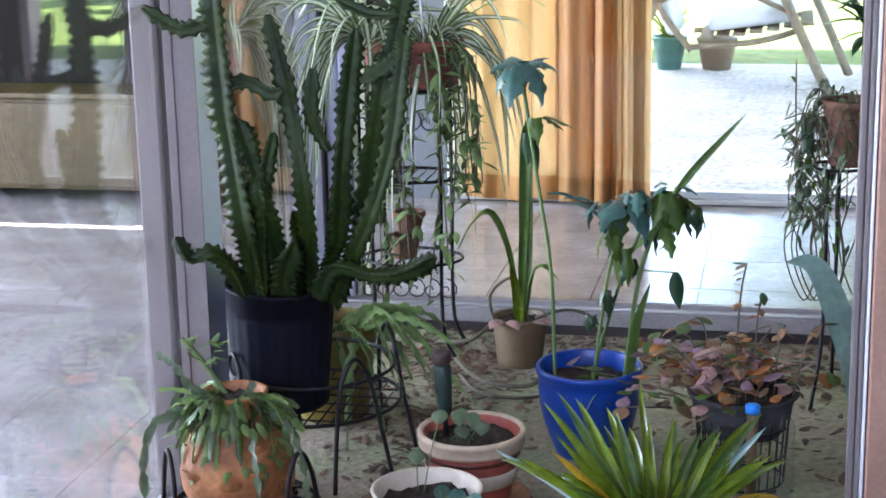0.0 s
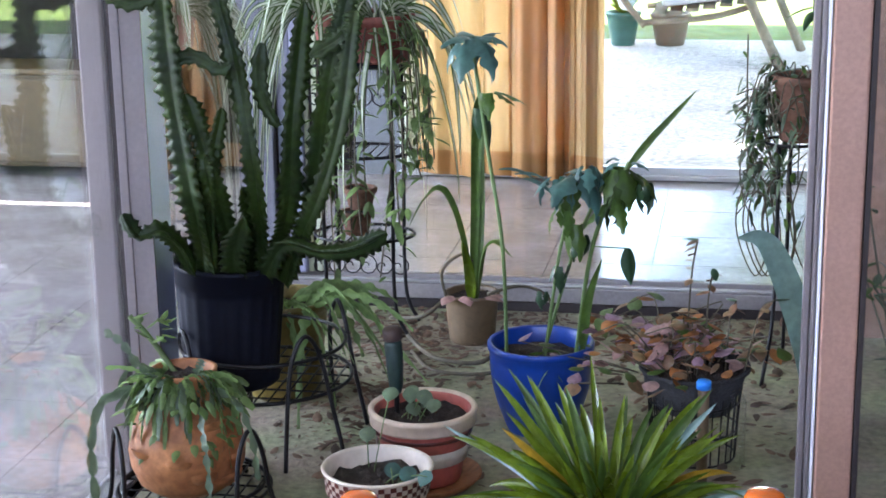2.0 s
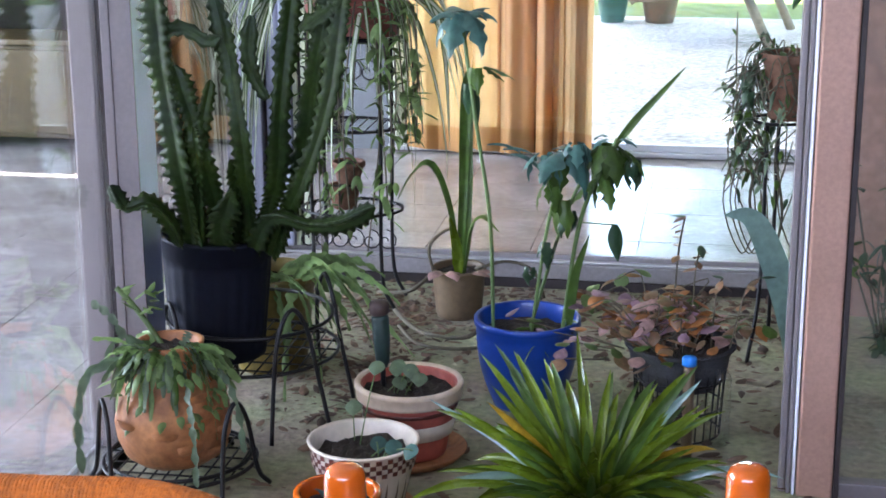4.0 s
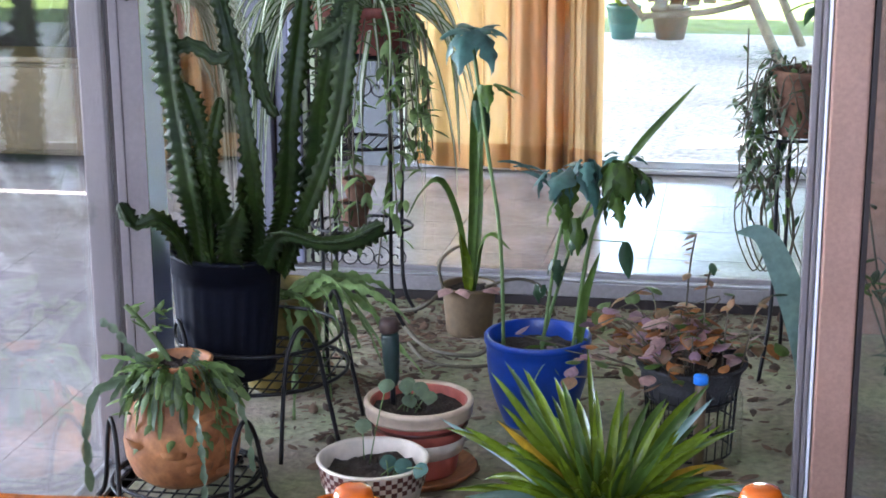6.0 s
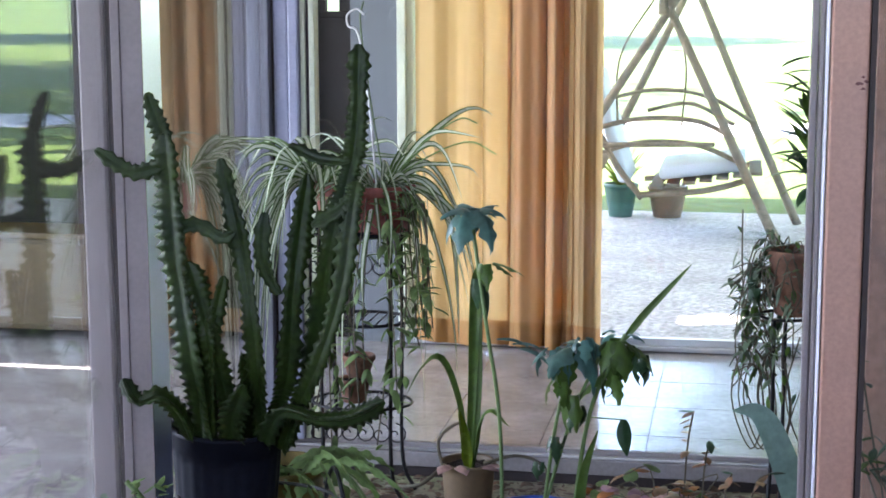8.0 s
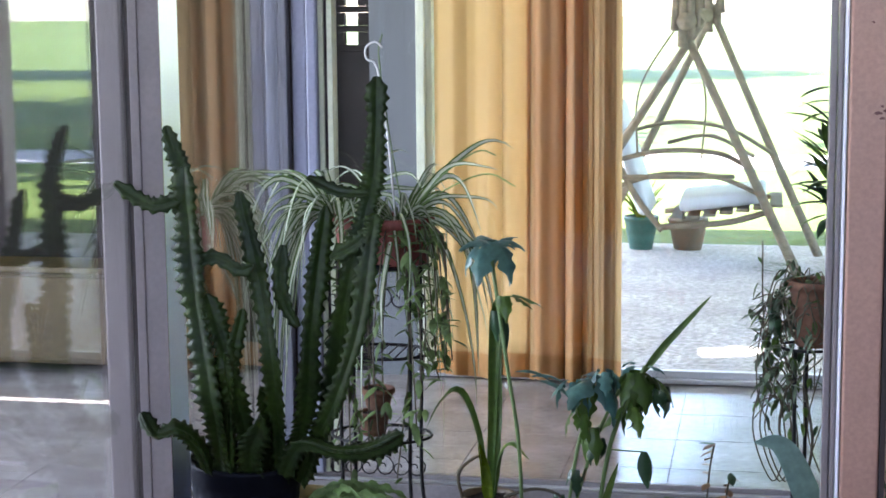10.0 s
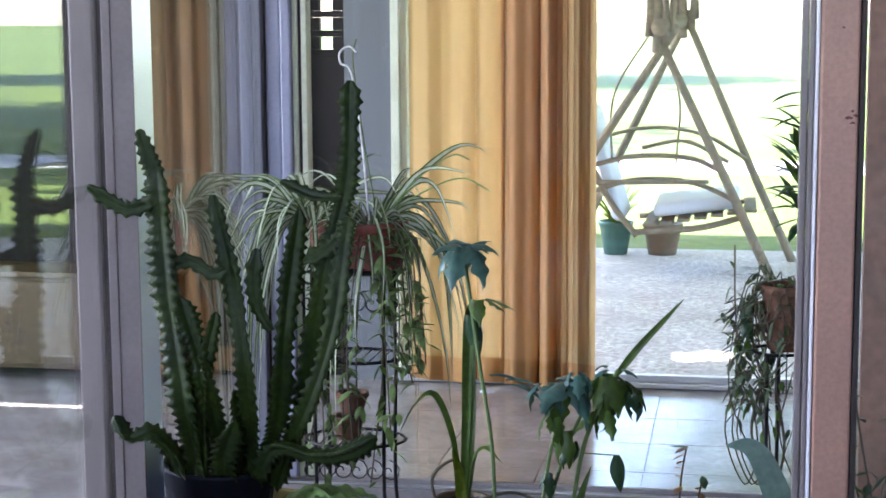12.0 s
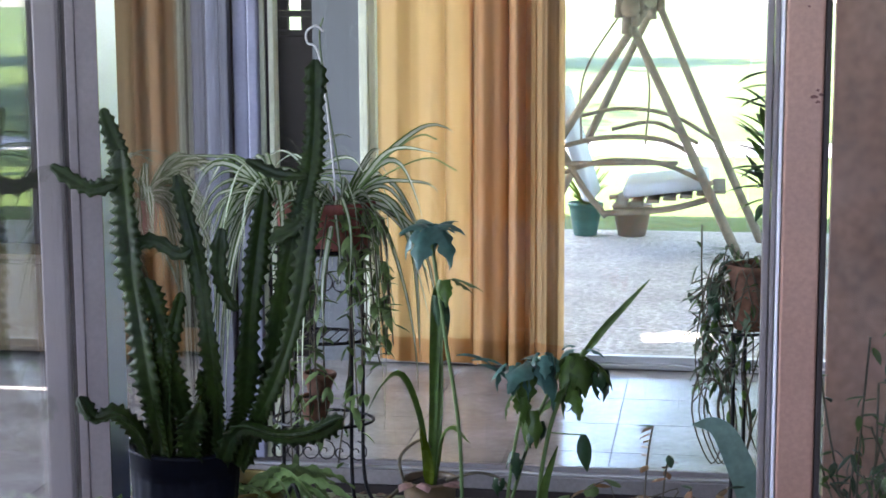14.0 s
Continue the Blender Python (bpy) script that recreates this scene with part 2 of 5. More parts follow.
def mesh(name, verts, faces, mats, parent=None, label="", smooth=True, slots=None):
    """One mesh object from world-space vertices; under a parent they are kept where they are."""
    base = V((0, 0, 0))
    p = parent
    while p:
        base += p.location
        p = p.parent
    me = bpy.data.meshes.new(name)
    me.from_pydata([(v[0] - base[0], v[1] - base[1], v[2] - base[2]) for v in verts], [], faces)
    for m in (mats if isinstance(mats, (list, tuple)) else [mats]):
        me.materials.append(m)
    if slots:
        me.polygons.foreach_set("material_index", slots)
    me.polygons.foreach_set("use_smooth", [smooth] * len(faces))
    me.update()
    ob = new(name, me)
    ob.parent = parent
    if label:
        tagged(ob, label)
    return ob


def join(*pieces):
    vs, fs = [], []
    for v, f in pieces:
        k = len(vs)
        vs += [tuple(p) for p in v]
        fs += [tuple(i + k for i in q) for q in f]
    return vs, fs


def block(x0, x1, y0, y1, z0, z1, bevel=0.004):
    """Box with chamfered edges."""
    bm = bmesh.new()
    bmesh.ops.create_cube(bm, size=1)
    for v in bm.verts:
        v.co = ((x0 + x1) / 2 + v.co.x * (x1 - x0), (y0 + y1) / 2 + v.co.y * (y1 - y0), (z0 + z1) / 2 + v.co.z * (z1 - z0))
    if bevel:
        bmesh.ops.bevel(bm, geom=bm.edges[:], offset=min(bevel, (x1 - x0) / 3, (y1 - y0) / 3, (z1 - z0) / 3), segments=2, affect='EDGES', profile=0.5)
    out = [tuple(v.co) for v in bm.verts], [tuple(v.index for v in f.verts) for f in bm.faces]
    bm.free()
    return out


def smooth_path(pts, n):
    """n + 1 points of a smooth curve through pts."""
    p = [V(a) for a in pts]
    p = [p[0] * 2 - p[1]] + p + [p[-1] * 2 - p[-2]]
    out = []
    for i in range(n + 1):
        u = i / n * (len(p) - 3)
        k = min(int(u), len(p) - 4)
        u -= k
        a, b, c, d = p[k:k + 4]
        out.append(0.5 * ((2 * b) + (c - a) * u + (2 * a - 5 * b + 4 * c - d) * u * u + (3 * b - a - 3 * c + d) * u ** 3))
    return out


def frames(path):
    """Tangent, side and up along a path, without twist."""
    out, side = [], None
    for i, p in enumerate(path):
        t = (path[min(i + 1, len(path) - 1)] - path[max(i - 1, 0)]).normalized()
        if side is None:
            side = t.cross(V((0, 1, 0.01)))
            if side.length < 0.1:
                side = t.cross(V((0, 0, 1)))
        side = (side - t * side.dot(t)).normalized()
        out.append((t, side, t.cross(side)))
    return out


def tube(path, r, seg=8, closed=False, cap=True):
    path = [V(p) for p in path]
    n = len(path)
    vs, fs = [], []
    for i, (p, (t, s, u)) in enumerate(zip(path, frames(path))):
        rad = r[i] if isinstance(r, (list, tuple)) else r
        for k in range(seg):
            a = 2 * math.pi * k / seg
            vs.append(p + (s * math.cos(a) + u * math.sin(a)) * rad)
    m = n if closed else n - 1
    for i in range(m):
        for k in range(seg):
            j = (i + 1) % n
            fs.append((i * seg + k, i * seg + (k + 1) % seg, j * seg + (k + 1) % seg, j * seg + k))
    if cap and not closed:
        fs += [tuple(range(seg))[::-1], tuple((n - 1) * seg + k for k in range(seg))]
    return vs, fs


def ring(c, rad, r, n=40, ry=None):
    return tube([(c[0] + rad * math.cos(2 * math.pi * i / n), c[1] + (ry or rad) * math.sin(2 * math.pi * i / n), c[2]) for i in range(n)], r, 6, closed=True)


def lathe(c, profile, seg=40, wobble=0.0):
    """Turned body about the upright axis through c; profile of (radius, height)."""
    vs, fs = [], []
    for r, z in profile:
        for k in range(seg):
            a = 2 * math.pi * k / seg
            q = r * (1 + wobble * noise.noise(V((math.cos(a) * 2 + c[0] * 9, math.sin(a) * 2, z * 9))))
            vs.append((c[0] + q * math.cos(a), c[1] + q * math.sin(a), c[2] + z))
    for i in range(len(profile) - 1):
        for k in range(seg):
            fs.append((i * seg + k, i * seg + (k + 1) % seg, (i + 1) * seg + (k + 1) % seg, (i + 1) * seg + k))
    fs += [tuple(range(seg))[::-1]]
    return vs, fs


def disc(c, rad, bumpy=0.006, rings=9, seg=30, seed=0):
    """Uneven bed of soil filling a pot."""
    vs, fs = [(c[0], c[1], c[2] + bumpy)], []
    for i in range(1, rings + 1):
        for k in range(seg):
            a = 2 * math.pi * k / seg
            r = rad * i / rings
            x, y = c[0] + r * math.cos(a), c[1] + r * math.sin(a)
            vs.append((x, y, c[2] + bumpy * 2 * noise.noise(V((x * 60, y * 60, seed))) + bumpy * (1 - i / rings)))
    for k in range(seg):
        fs.append((0, 1 + k, 1 + (k + 1) % seg))
    for i in range(rings - 1):
        for k in range(seg):
            a, b = 1 + i * seg + k, 1 + i * seg + (k + 1) % seg
            fs.append((a, a + seg, b + seg, b))
    return vs, fs


def ribbon(path, width, fold=0.25, side=None, cols=4, profile=None, wave=0.0):
    """Leaf blade along a path: creased along the middle, its width following profile(0..1)."""
    path = [V(p) for p in path]
    n = len(path) - 1
    profile = profile or (lambda u: min(1, 4 * u + 0.35) * (1 - u ** 2.6) ** 0.8)
    vs, fs = [], []
    fr = frames(path)
    for i, p in enumerate(path):
        t, s, u = fr[i]
        if side is not None:
            s = (side - t * side.dot(t))
            s = s.normalized() if s.length > 1e-4 else fr[i][1]
            u = s.cross(t)
        w = width * max(0.02, profile(i / n)) / 2
        for k in range(cols + 1):
            q = 2 * k / cols - 1
            lift = abs(q) * fold * w + wave * w * math.sin(i * 1.7 + q * 2)
            vs.append(p + s * (q * w) + u * lift)
    for i in range(n):
        for k in range(cols):
            a = i * (cols + 1) + k
            fs.append((a, a + 1, a + cols + 2, a + cols + 1))
    return vs, fs


def arch(base, heading, length, rise, droop, n=9):
    """Path of an arching blade: goes up, leans out along heading (radians) and bends down."""
    d = V((math.cos(heading), math.sin(heading), 0))
    out = []
    for i in range(n + 1):
        u = i / n
        out.append(V(base) + d * (length * (u ** 1.15) * (1 - 0.25 * u * droop)) + V((0, 0, length * (rise * u - droop * u * u))))
    return out


def blade(at, heading, tilt, length, width, fold=0.3, curl=0.3, lobes=0, n=7, cols=4):
    """Broad leaf from its stalk: heading in plan, tilt in degrees above level, curling down to the tip."""
    d, t = V((math.cos(heading), math.sin(heading), 0)), radians(tilt)
    path, p = [], V(at)
    for i in range(n + 1):
        path.append(p.copy())
        a = t - curl * (i / n) * 1.6
        p += (d * math.cos(a) + V((0, 0, 1)) * math.sin(a)) * length / n
    prof = (lambda u: (math.sin(math.pi * min(1, u * 0.92 + 0.08)) ** 0.8) * (1 - 0.35 * u) * (1 + (0.28 * math.cos(u * 2 * math.pi * lobes) if lobes else 0)))
    return ribbon(path, width, fold, V((-d.y, d.x, 0)), cols, prof)


def pot_profile(r0, r1, h, lip=0.012, wall=0.006, curve=0.0):
    """Outside from the foot up, a rolled lip, and the inside down to the soil."""
    out = [(r0 * 0.6, 0.0), (r0 * 0.97, 0.0), (r0, 0.005)]
    for i in range(1, 8):
        u = i / 8
        out.append((r0 + (r1 - r0) * u + curve * math.sin(math.pi * u), 0.005 + (h - lip * 2 - 0.005) * u))
    z = h - lip * 2
    out += [(r1, z), (r1 + lip * 0.55, z + 0.003), (r1 + lip * 0.6, h - 0.004), (r1 + lip * 0.35, h), (r1 - wall * 0.6, h), (r1 - wall, h - 0.004), (r1 - wall * 1.4, h - 0.05)]
    return out


def potted(name, label, at, r0, r1, h, mat, soil_z, lip=0.012, curve=0.0, group="", wobble=0.0, seg=40):
    """Pot with its own soil part."""
    t = thing(name, label, "plant pot", at, group)
    mesh("body", *lathe(at, pot_profile(r0, r1, h, lip, curve=curve), seg, wobble), mat, t)
    mesh("soil", *disc((at[0], at[1], at[2] + soil_z), r1 * (0.93 if soil_z > h * 0.6 else 0.85), seed=at[0]), SOIL, t, "dark crumbly potting soil")
    return t


rnd = random.Random(7)

# ---------------------------------------------------------------- the structure
GX0, GX1 = -1.435, 0.262        # glass side walls of the planted bay
FRONT, BACK, OUTER = 3.2, 4.55, 6.30
TOP = 2.45


def setting(name, shape, mat, smooth=False, label="", category=""):
    return tagged(mesh(name, *shape, mat, None, "", smooth), label, category, "", "structure")


setting("floor_slab", block(-5.5, 1.6, -2.2, OUTER + 0.1, -0.20, -0.006, 0), GROUT, label="grout bed under the grey floor tiles", category="floor")
setting("planter_floor", block(-1.268, 1.58, 0.2, BACK - 0.02, -0.005, 0.0, 0), DIRT, label="stained greenish concrete floor of the planted bay", category="floor")
setting("ceiling", block(-5.5, 1.6, -2.2, OUTER + 0.1, TOP, TOP + 0.2, 0), WHITE, label="white painted ceiling", category="ceiling")
for y0, y1, z0, z1 in ((-2.2, 1.0, -0.2, TOP), (5.0, OUTER + 0.1, -0.2, TOP), (1.0, 5.0, -0.2, 0.4), (1.0, 5.0, 2.3, TOP)):
    setting("wall_left", block(-5.6, -5.5, y0, y1, z0, z1, 0), WALL, label="grey painted end wall round an assumed window", category="wall")
setting("wall_right", block(1.6, 1.7, -2.2, OUTER + 0.1, -0.2, TOP, 0), DIM_PANEL, label="wood-panelled wall with the room's dimness in its near-black colour", category="wall")
# the wall behind the camera, with an assumed window opening
for x0, x1, z0, z1 in ((-5.5, -2.6, -0.2, TOP), (1.5, 1.6, -0.2, TOP), (-2.6, 1.5, -0.2, 1.62), (-2.6, 1.5, 2.38, TOP)):
    setting("wall_rear", block(x0, x1, -2.2, -2.08, z0, z1, 0), WALL, label="grey painted wall round an assumed window", category="wall")
# the outer wall: solid to the left, a wide glazed opening towards the lawn, solid to the right
WX0, WX1 = -1.32, 0.545
HX0, HX1, HZ0, HZ1 = -4.45, -3.36, 1.46, 1.98     # unseen opening added so the sun lays a stripe on the floor
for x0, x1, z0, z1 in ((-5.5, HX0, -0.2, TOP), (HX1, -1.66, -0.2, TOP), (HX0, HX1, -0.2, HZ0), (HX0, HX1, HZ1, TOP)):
    setting("wall_outer", block(x0, x1, OUTER, OUTER + 0.14, z0, z1, 0), DIM_PANEL, label="wood-panelled wall with the next room's dimness in its near-black colour", category="wall")
w = tagged(thing("stripe_window", "unseen high window added to let a sun stripe onto the floor", "window", (HX0, OUTER, HZ0)), kind="structure")
mesh("window_sill", *block(HX0, HX1, OUTER - 0.02, OUTER + 0.10, HZ0 + 0.001, HZ0 + 0.025, 0.003), DARKWOOD, w, smooth=False)
p = mesh("pane", *block(HX0 + 0.001, HX1 - 0.001, OUTER + 0.06, OUTER + 0.065, HZ0 + 0.026, HZ1 - 0.001, 0), GLASS, w, smooth=False)
p.visible_shadow = False
setting("wall_outer", block(-1.505, WX0, OUTER, OUTER + 0.14, -0.2, TOP, 0), WALL, label="grey painted strip of wall beside the window", category="wall")
setting("wall_outer", block(WX1, 1.6, OUTER, OUTER + 0.14, -0.2, TOP, 0), DIM_PANEL, label="wood-panelled wall with the room's dimness in its near-black colour", category="wall")
setting("wall_outer", block(-1.66, -1.505, OUTER, OUTER + 0.14, 2.1, TOP, 0), WALL, label="grey painted wall over a narrow door", category="wall")

# narrow dark door with small panes
d = tagged(thing("door_1", "narrow dark wooden door with small bright panes", "door", (-1.58, OUTER + 0.05, 0)), kind="structure")
mesh("leaf", *block(-1.66, -1.505, OUTER + 0.03, OUTER + 0.07, 0, 1.27, 0.003), DARKWOOD, d, smooth=False)
for k in range(8):
    z = 1.27 + 0.075 * k
    mesh("rail", *block(-1.66, -1.505, OUTER + 0.03, OUTER + 0.07, z, z + 0.025, 0.003), DARKWOOD, d, smooth=False)
    mesh("stile", *block(-1.66, -1.610, OUTER + 0.03, OUTER + 0.07, z + 0.0255, z + 0.0745, 0.002), DARKWOOD, d, smooth=False)
    mesh("stile", *block(-1.557, -1.505, OUTER + 0.03, OUTER + 0.07, z + 0.0255, z + 0.0745, 0.002), DARKWOOD, d, smooth=False)
    mesh("pane", *block(-1.609, -1.558, OUTER + 0.045, OUTER + 0.05, z + 0.0255, z + 0.0745, 0), GLASS, d, smooth=False)
mesh("leaf_top", *block(-1.66, -1.505, OUTER + 0.03, OUTER + 0.07, 1.87, 2.1, 0.003), DARKWOOD, d, smooth=False)

# outer window: frame, sill track and pane
w = tagged(thing("window_1", "wide outer window with pale aluminium frame and floor track", "window", (-0.5, OUTER, 0)), kind="structure")
mesh("sill_track", *join(block(WX0, WX1, OUTER - 0.03, OUTER + 0.12, 0, 0.018, 0.003), block(WX0, WX1, OUTER + 0.0, OUTER + 0.02, 0.018, 0.045, 0.002), block(WX0, WX1, OUTER + 0.06, OUTER + 0.08, 0.018, 0.035, 0.002)), ALU, w, smooth=False)
mesh("jamb", *join(block(WX0 + 0.002, WX0 + 0.035, OUTER - 0.02, OUTER + 0.10, 0.045, TOP, 0.003), block(WX0 + 0.035, WX0 + 0.06, OUTER + 0.01, OUTER + 0.06, 0.045, TOP, 0.003)), STRIPE, w, "cream painted jamb", smooth=False)
mesh("jamb", *block(WX1 - 0.045, WX1 - 0.002, OUTER - 0.02, OUTER + 0.10, 0.045, TOP, 0.003), FRAME, w, smooth=False)
mesh("head", *block(WX0 + 0.06, WX1 - 0.045, OUTER, OUTER + 0.10, TOP - 0.12, TOP, 0.003), FRAME, w, smooth=False)
mesh("pane", *block(WX0 + 0.06, WX1 - 0.045, OUTER + 0.03, OUTER + 0.036, 0.045, TOP - 0.12, 0), GLASS, w, smooth=False)

# back glazing of the planted bay: floor rail, corner post and pane
w = tagged(thing("window_2", "glass partition behind the plants with a grey floor rail", "window", (-0.5, BACK, 0)), kind="structure")
# this strip's dark colour paints the shadow under the floor rail
mesh("base", *block(-1.375, 0.33, BACK - 0.03, BACK + 0.05, 0, 0.028, 0.002), GASKET_SHADE, w, "dark base strip", smooth=False)
mesh("floor_rail", *join(block(-1.375, 0.33, BACK - 0.035, BACK + 0.05, 0.03, 0.075, 0.004), block(-1.375, 0.33, BACK - 0.005, BACK + 0.015, 0.075, 0.095, 0.003)), FRAME_RAIL, w, smooth=False)
mesh("glazing_bead", *block(-1.375, 0.33, BACK - 0.03, BACK - 0.01, 0.0755, 0.083, 0.002), ALU, w, "bright metal glazing bead", smooth=False)
mesh("pane", *block(-1.185, 0.199, BACK + 0.002, BACK + 0.008, 0.095, TOP, 0), GLASS, w, smooth=False)
mesh("corner_post", *block(-1.375, -1.312, BACK - 0.05, BACK + 0.06, 0.095, TOP, 0.004), FRAME_PALE, w, "lilac-grey painted corner post", smooth=False)
mesh("corner_post", *join(block(-1.304, -1.262, BACK - 0.03, BACK + 0.05, 0.095, TOP, 0.006), block(-1.2615, -1.23, BACK - 0.036, BACK + 0.05, 0.095, TOP, 0.006)), FRAME_LILAC, w, "pale lilac painted corner post", smooth=False)
mesh("end_post", *join(block(0.200, 0.258, BACK - 0.045, BACK + 0.05, 0.096, TOP, 0.006), block(0.259, 0.33, BACK - 0.03, BACK + 0.05, 0.096, TOP, 0.004)), FRAME_LILAC, w, "pale blue-grey weathered post", smooth=False)
mesh("groove", *block(-1.313, -1.303, BACK - 0.02, BACK + 0.03, 0.095, TOP, 0), GASKET_SHADE, w, smooth=False)
mesh("glazing_stop", *join(block(-1.229, -1.214, BACK - 0.02, BACK + 0.03, 0.095, TOP, 0.003), block(-1.204, -1.187, BACK - 0.02, BACK + 0.03, 0.095, TOP, 0.003)), STRIPE, w, "cream glazing stop", smooth=False)
mesh("glazing_gap", *block(-1.214, -1.204, BACK - 0.01, BACK + 0.02, 0.095, TOP, 0), GASKET_SHADE, w, smooth=False)

# left side glazing: post, floor rail and panes before and behind it
def slant(x0, x1, y0, y1, z0, z1):
    """Upright slab along the side glazing, which runs a little askew."""
    vs, fs = block(x0, x1, y0, y1, z0, z1, 0)
    return [(x - 0.042 * (y - FRONT), y, z) for x, y, z in vs], fs


w = tagged(thing("window_3", "glass side wall with a mauve-grey post and metal floor rail", "window", (-1.27, FRONT, 0)), kind="structure")
mesh("groove", *block(-1.274, -1.262, FRONT - 0.004, FRONT + 0.05, 0, TOP, 0), GASKET_SHADE, w, "dark rubber seal", smooth=False)
mesh("post", *join(block(-1.262, -1.2425, FRONT - 0.011, FRONT + 0.06, 0, TOP, 0.002), block(-1.242, -1.200, FRONT - 0.009, FRONT + 0.055, 0, TOP, 0.002), block(-1.2005, -1.1945, FRONT - 0.014, FRONT - 0.0105, 0, TOP, 0)), FRAME, w, smooth=False)
mesh("outer_post", *join(block(-1.333, -1.281, FRONT - 0.010, FRONT + 0.06, 0, TOP, 0.005), block(-1.312, -1.279, FRONT - 0.006, FRONT + 0.062, 0, TOP, 0.004)), FRAME, w, smooth=False)
mesh("inner_stop", *block(-1.1995, -1.1955, FRONT - 0.010, FRONT + 0.100, 0, TOP, 0.001), REVEAL, w, "satin aluminium inner reveal", smooth=False)
mesh("floor_rail", *join(block(-1.318, -1.268, 0.2, FRONT - 0.012, 0, 0.010, 0.002), block(-1.320, -1.311, 0.2, FRONT - 0.012, 0.0105, 0.022, 0.002)), ALU, w, "bare metal floor rail", smooth=False)
mesh("pane", *block(-1.273, -1.268, 1.4, FRONT - 0.006, 0.011, TOP, 0), GLASS_SOLAR, w, smooth=False)
mesh("pane", *slant(-1.275, -1.270, FRONT + 0.06, BACK - 0.05, 0.002, TOP), GLASS_SOLAR, w, smooth=False)

# right front glazing
w = tagged(thing("window_4", "dusty glass pane with a rose-brown post and dark seal", "window", (0.2, FRONT, 0)), kind="structure")
mesh("inner_stop", *join(block(0.128, 0.141, FRONT, FRONT + 0.05, 0, TOP, 0.003), block(0.143, 0.152, FRONT - 0.006, FRONT + 0.05, 0, TOP, 0.003)), FRAME, w, smooth=False)
mesh("edge_bead", *block(0.154, 0.160, FRONT - 0.012, FRONT + 0.04, 0, TOP, 0.002), FRAME_WHITE, w, "bright edge bead", smooth=False)
mesh("post", *block(0.163, 0.234, FRONT - 0.02, FRONT + 0.05, 0, TOP, 0.005), FRAME_PINK, w, "rose-brown painted post with chipped paint", smooth=False)
mesh("seal", *block(0.236, 0.246, FRONT - 0.022, FRONT + 0.02, 0, TOP, 0.001), GASKET_SHADE, w, "dark rubber seal", smooth=False)
mesh("pane", *block(0.247, 1.58, FRONT + 0.004, FRONT + 0.010, 0.03, TOP, 0), GLASS_DUSTY, w, smooth=False)
mesh("floor_rail", *block(0.247, 1.58, FRONT - 0.01, FRONT + 0.03, 0, 0.03, 0.002), FRAME, w, smooth=False)
for k, (x, z, r) in enumerate(((0.216, 1.222, 0.006), (0.223, 1.234, 0.004), (0.229, 1.226, 0.0045), (0.224, 1.212, 0.005), (0.203, 1.39, 0.003))):
    q = random.Random(k)
    vs = [(x + r * q.uniform(0.5, 1.5) * math.cos(a * 0.7), FRONT - 0.0203, z + r * 0.7 * q.uniform(0.4, 1.3) * math.sin(a * 0.7)) for a in range(9)]
    mesh("paint_chip", vs + [(vx, FRONT - 0.019, vz) for vx, vy, vz in vs], [tuple(range(9))] + [(i, (i + 1) % 9, 9 + (i + 1) % 9, 9 + i) for i in range(9)], MAROON, w, "dark chip in the paint", smooth=False)
setting("wall_side", block(0.34, 1.6, 4.40, 4.46, -0.2, TOP, 0), BROWN_PANEL, label="brown wood-panelled wall behind the dusty glass", category="wall")

# low honey-coloured sideboard standing in the next room
s = thing("sideboard", "low honey-brown wooden sideboard by the dark wall", "sideboard", (-3.3, 6.15, 0))
mesh("body", *block(-4.4, -2.16, 6.04, 6.29, 0.05, 0.415, 0.008), HONEY, s, smooth=False)
mesh("top", *block(-4.43, -2.13, 6.02, 6.295, 0.417, 0.44, 0.006), HONEY, s, smooth=False)
for x in (-4.3, -3.3, -2.25):
    mesh("leg", *block(x - 0.03, x + 0.03, 6.06, 6.12, 0, 0.05, 0.004), HONEY, s, smooth=False)
for k in range(2):
    mesh("door", *block(-4.38 + k * 1.11, -4.38 + k * 1.11 + 1.10, 6.022, 6.039, 0.07, 0.40, 0.006), HONEY, s, smooth=False)

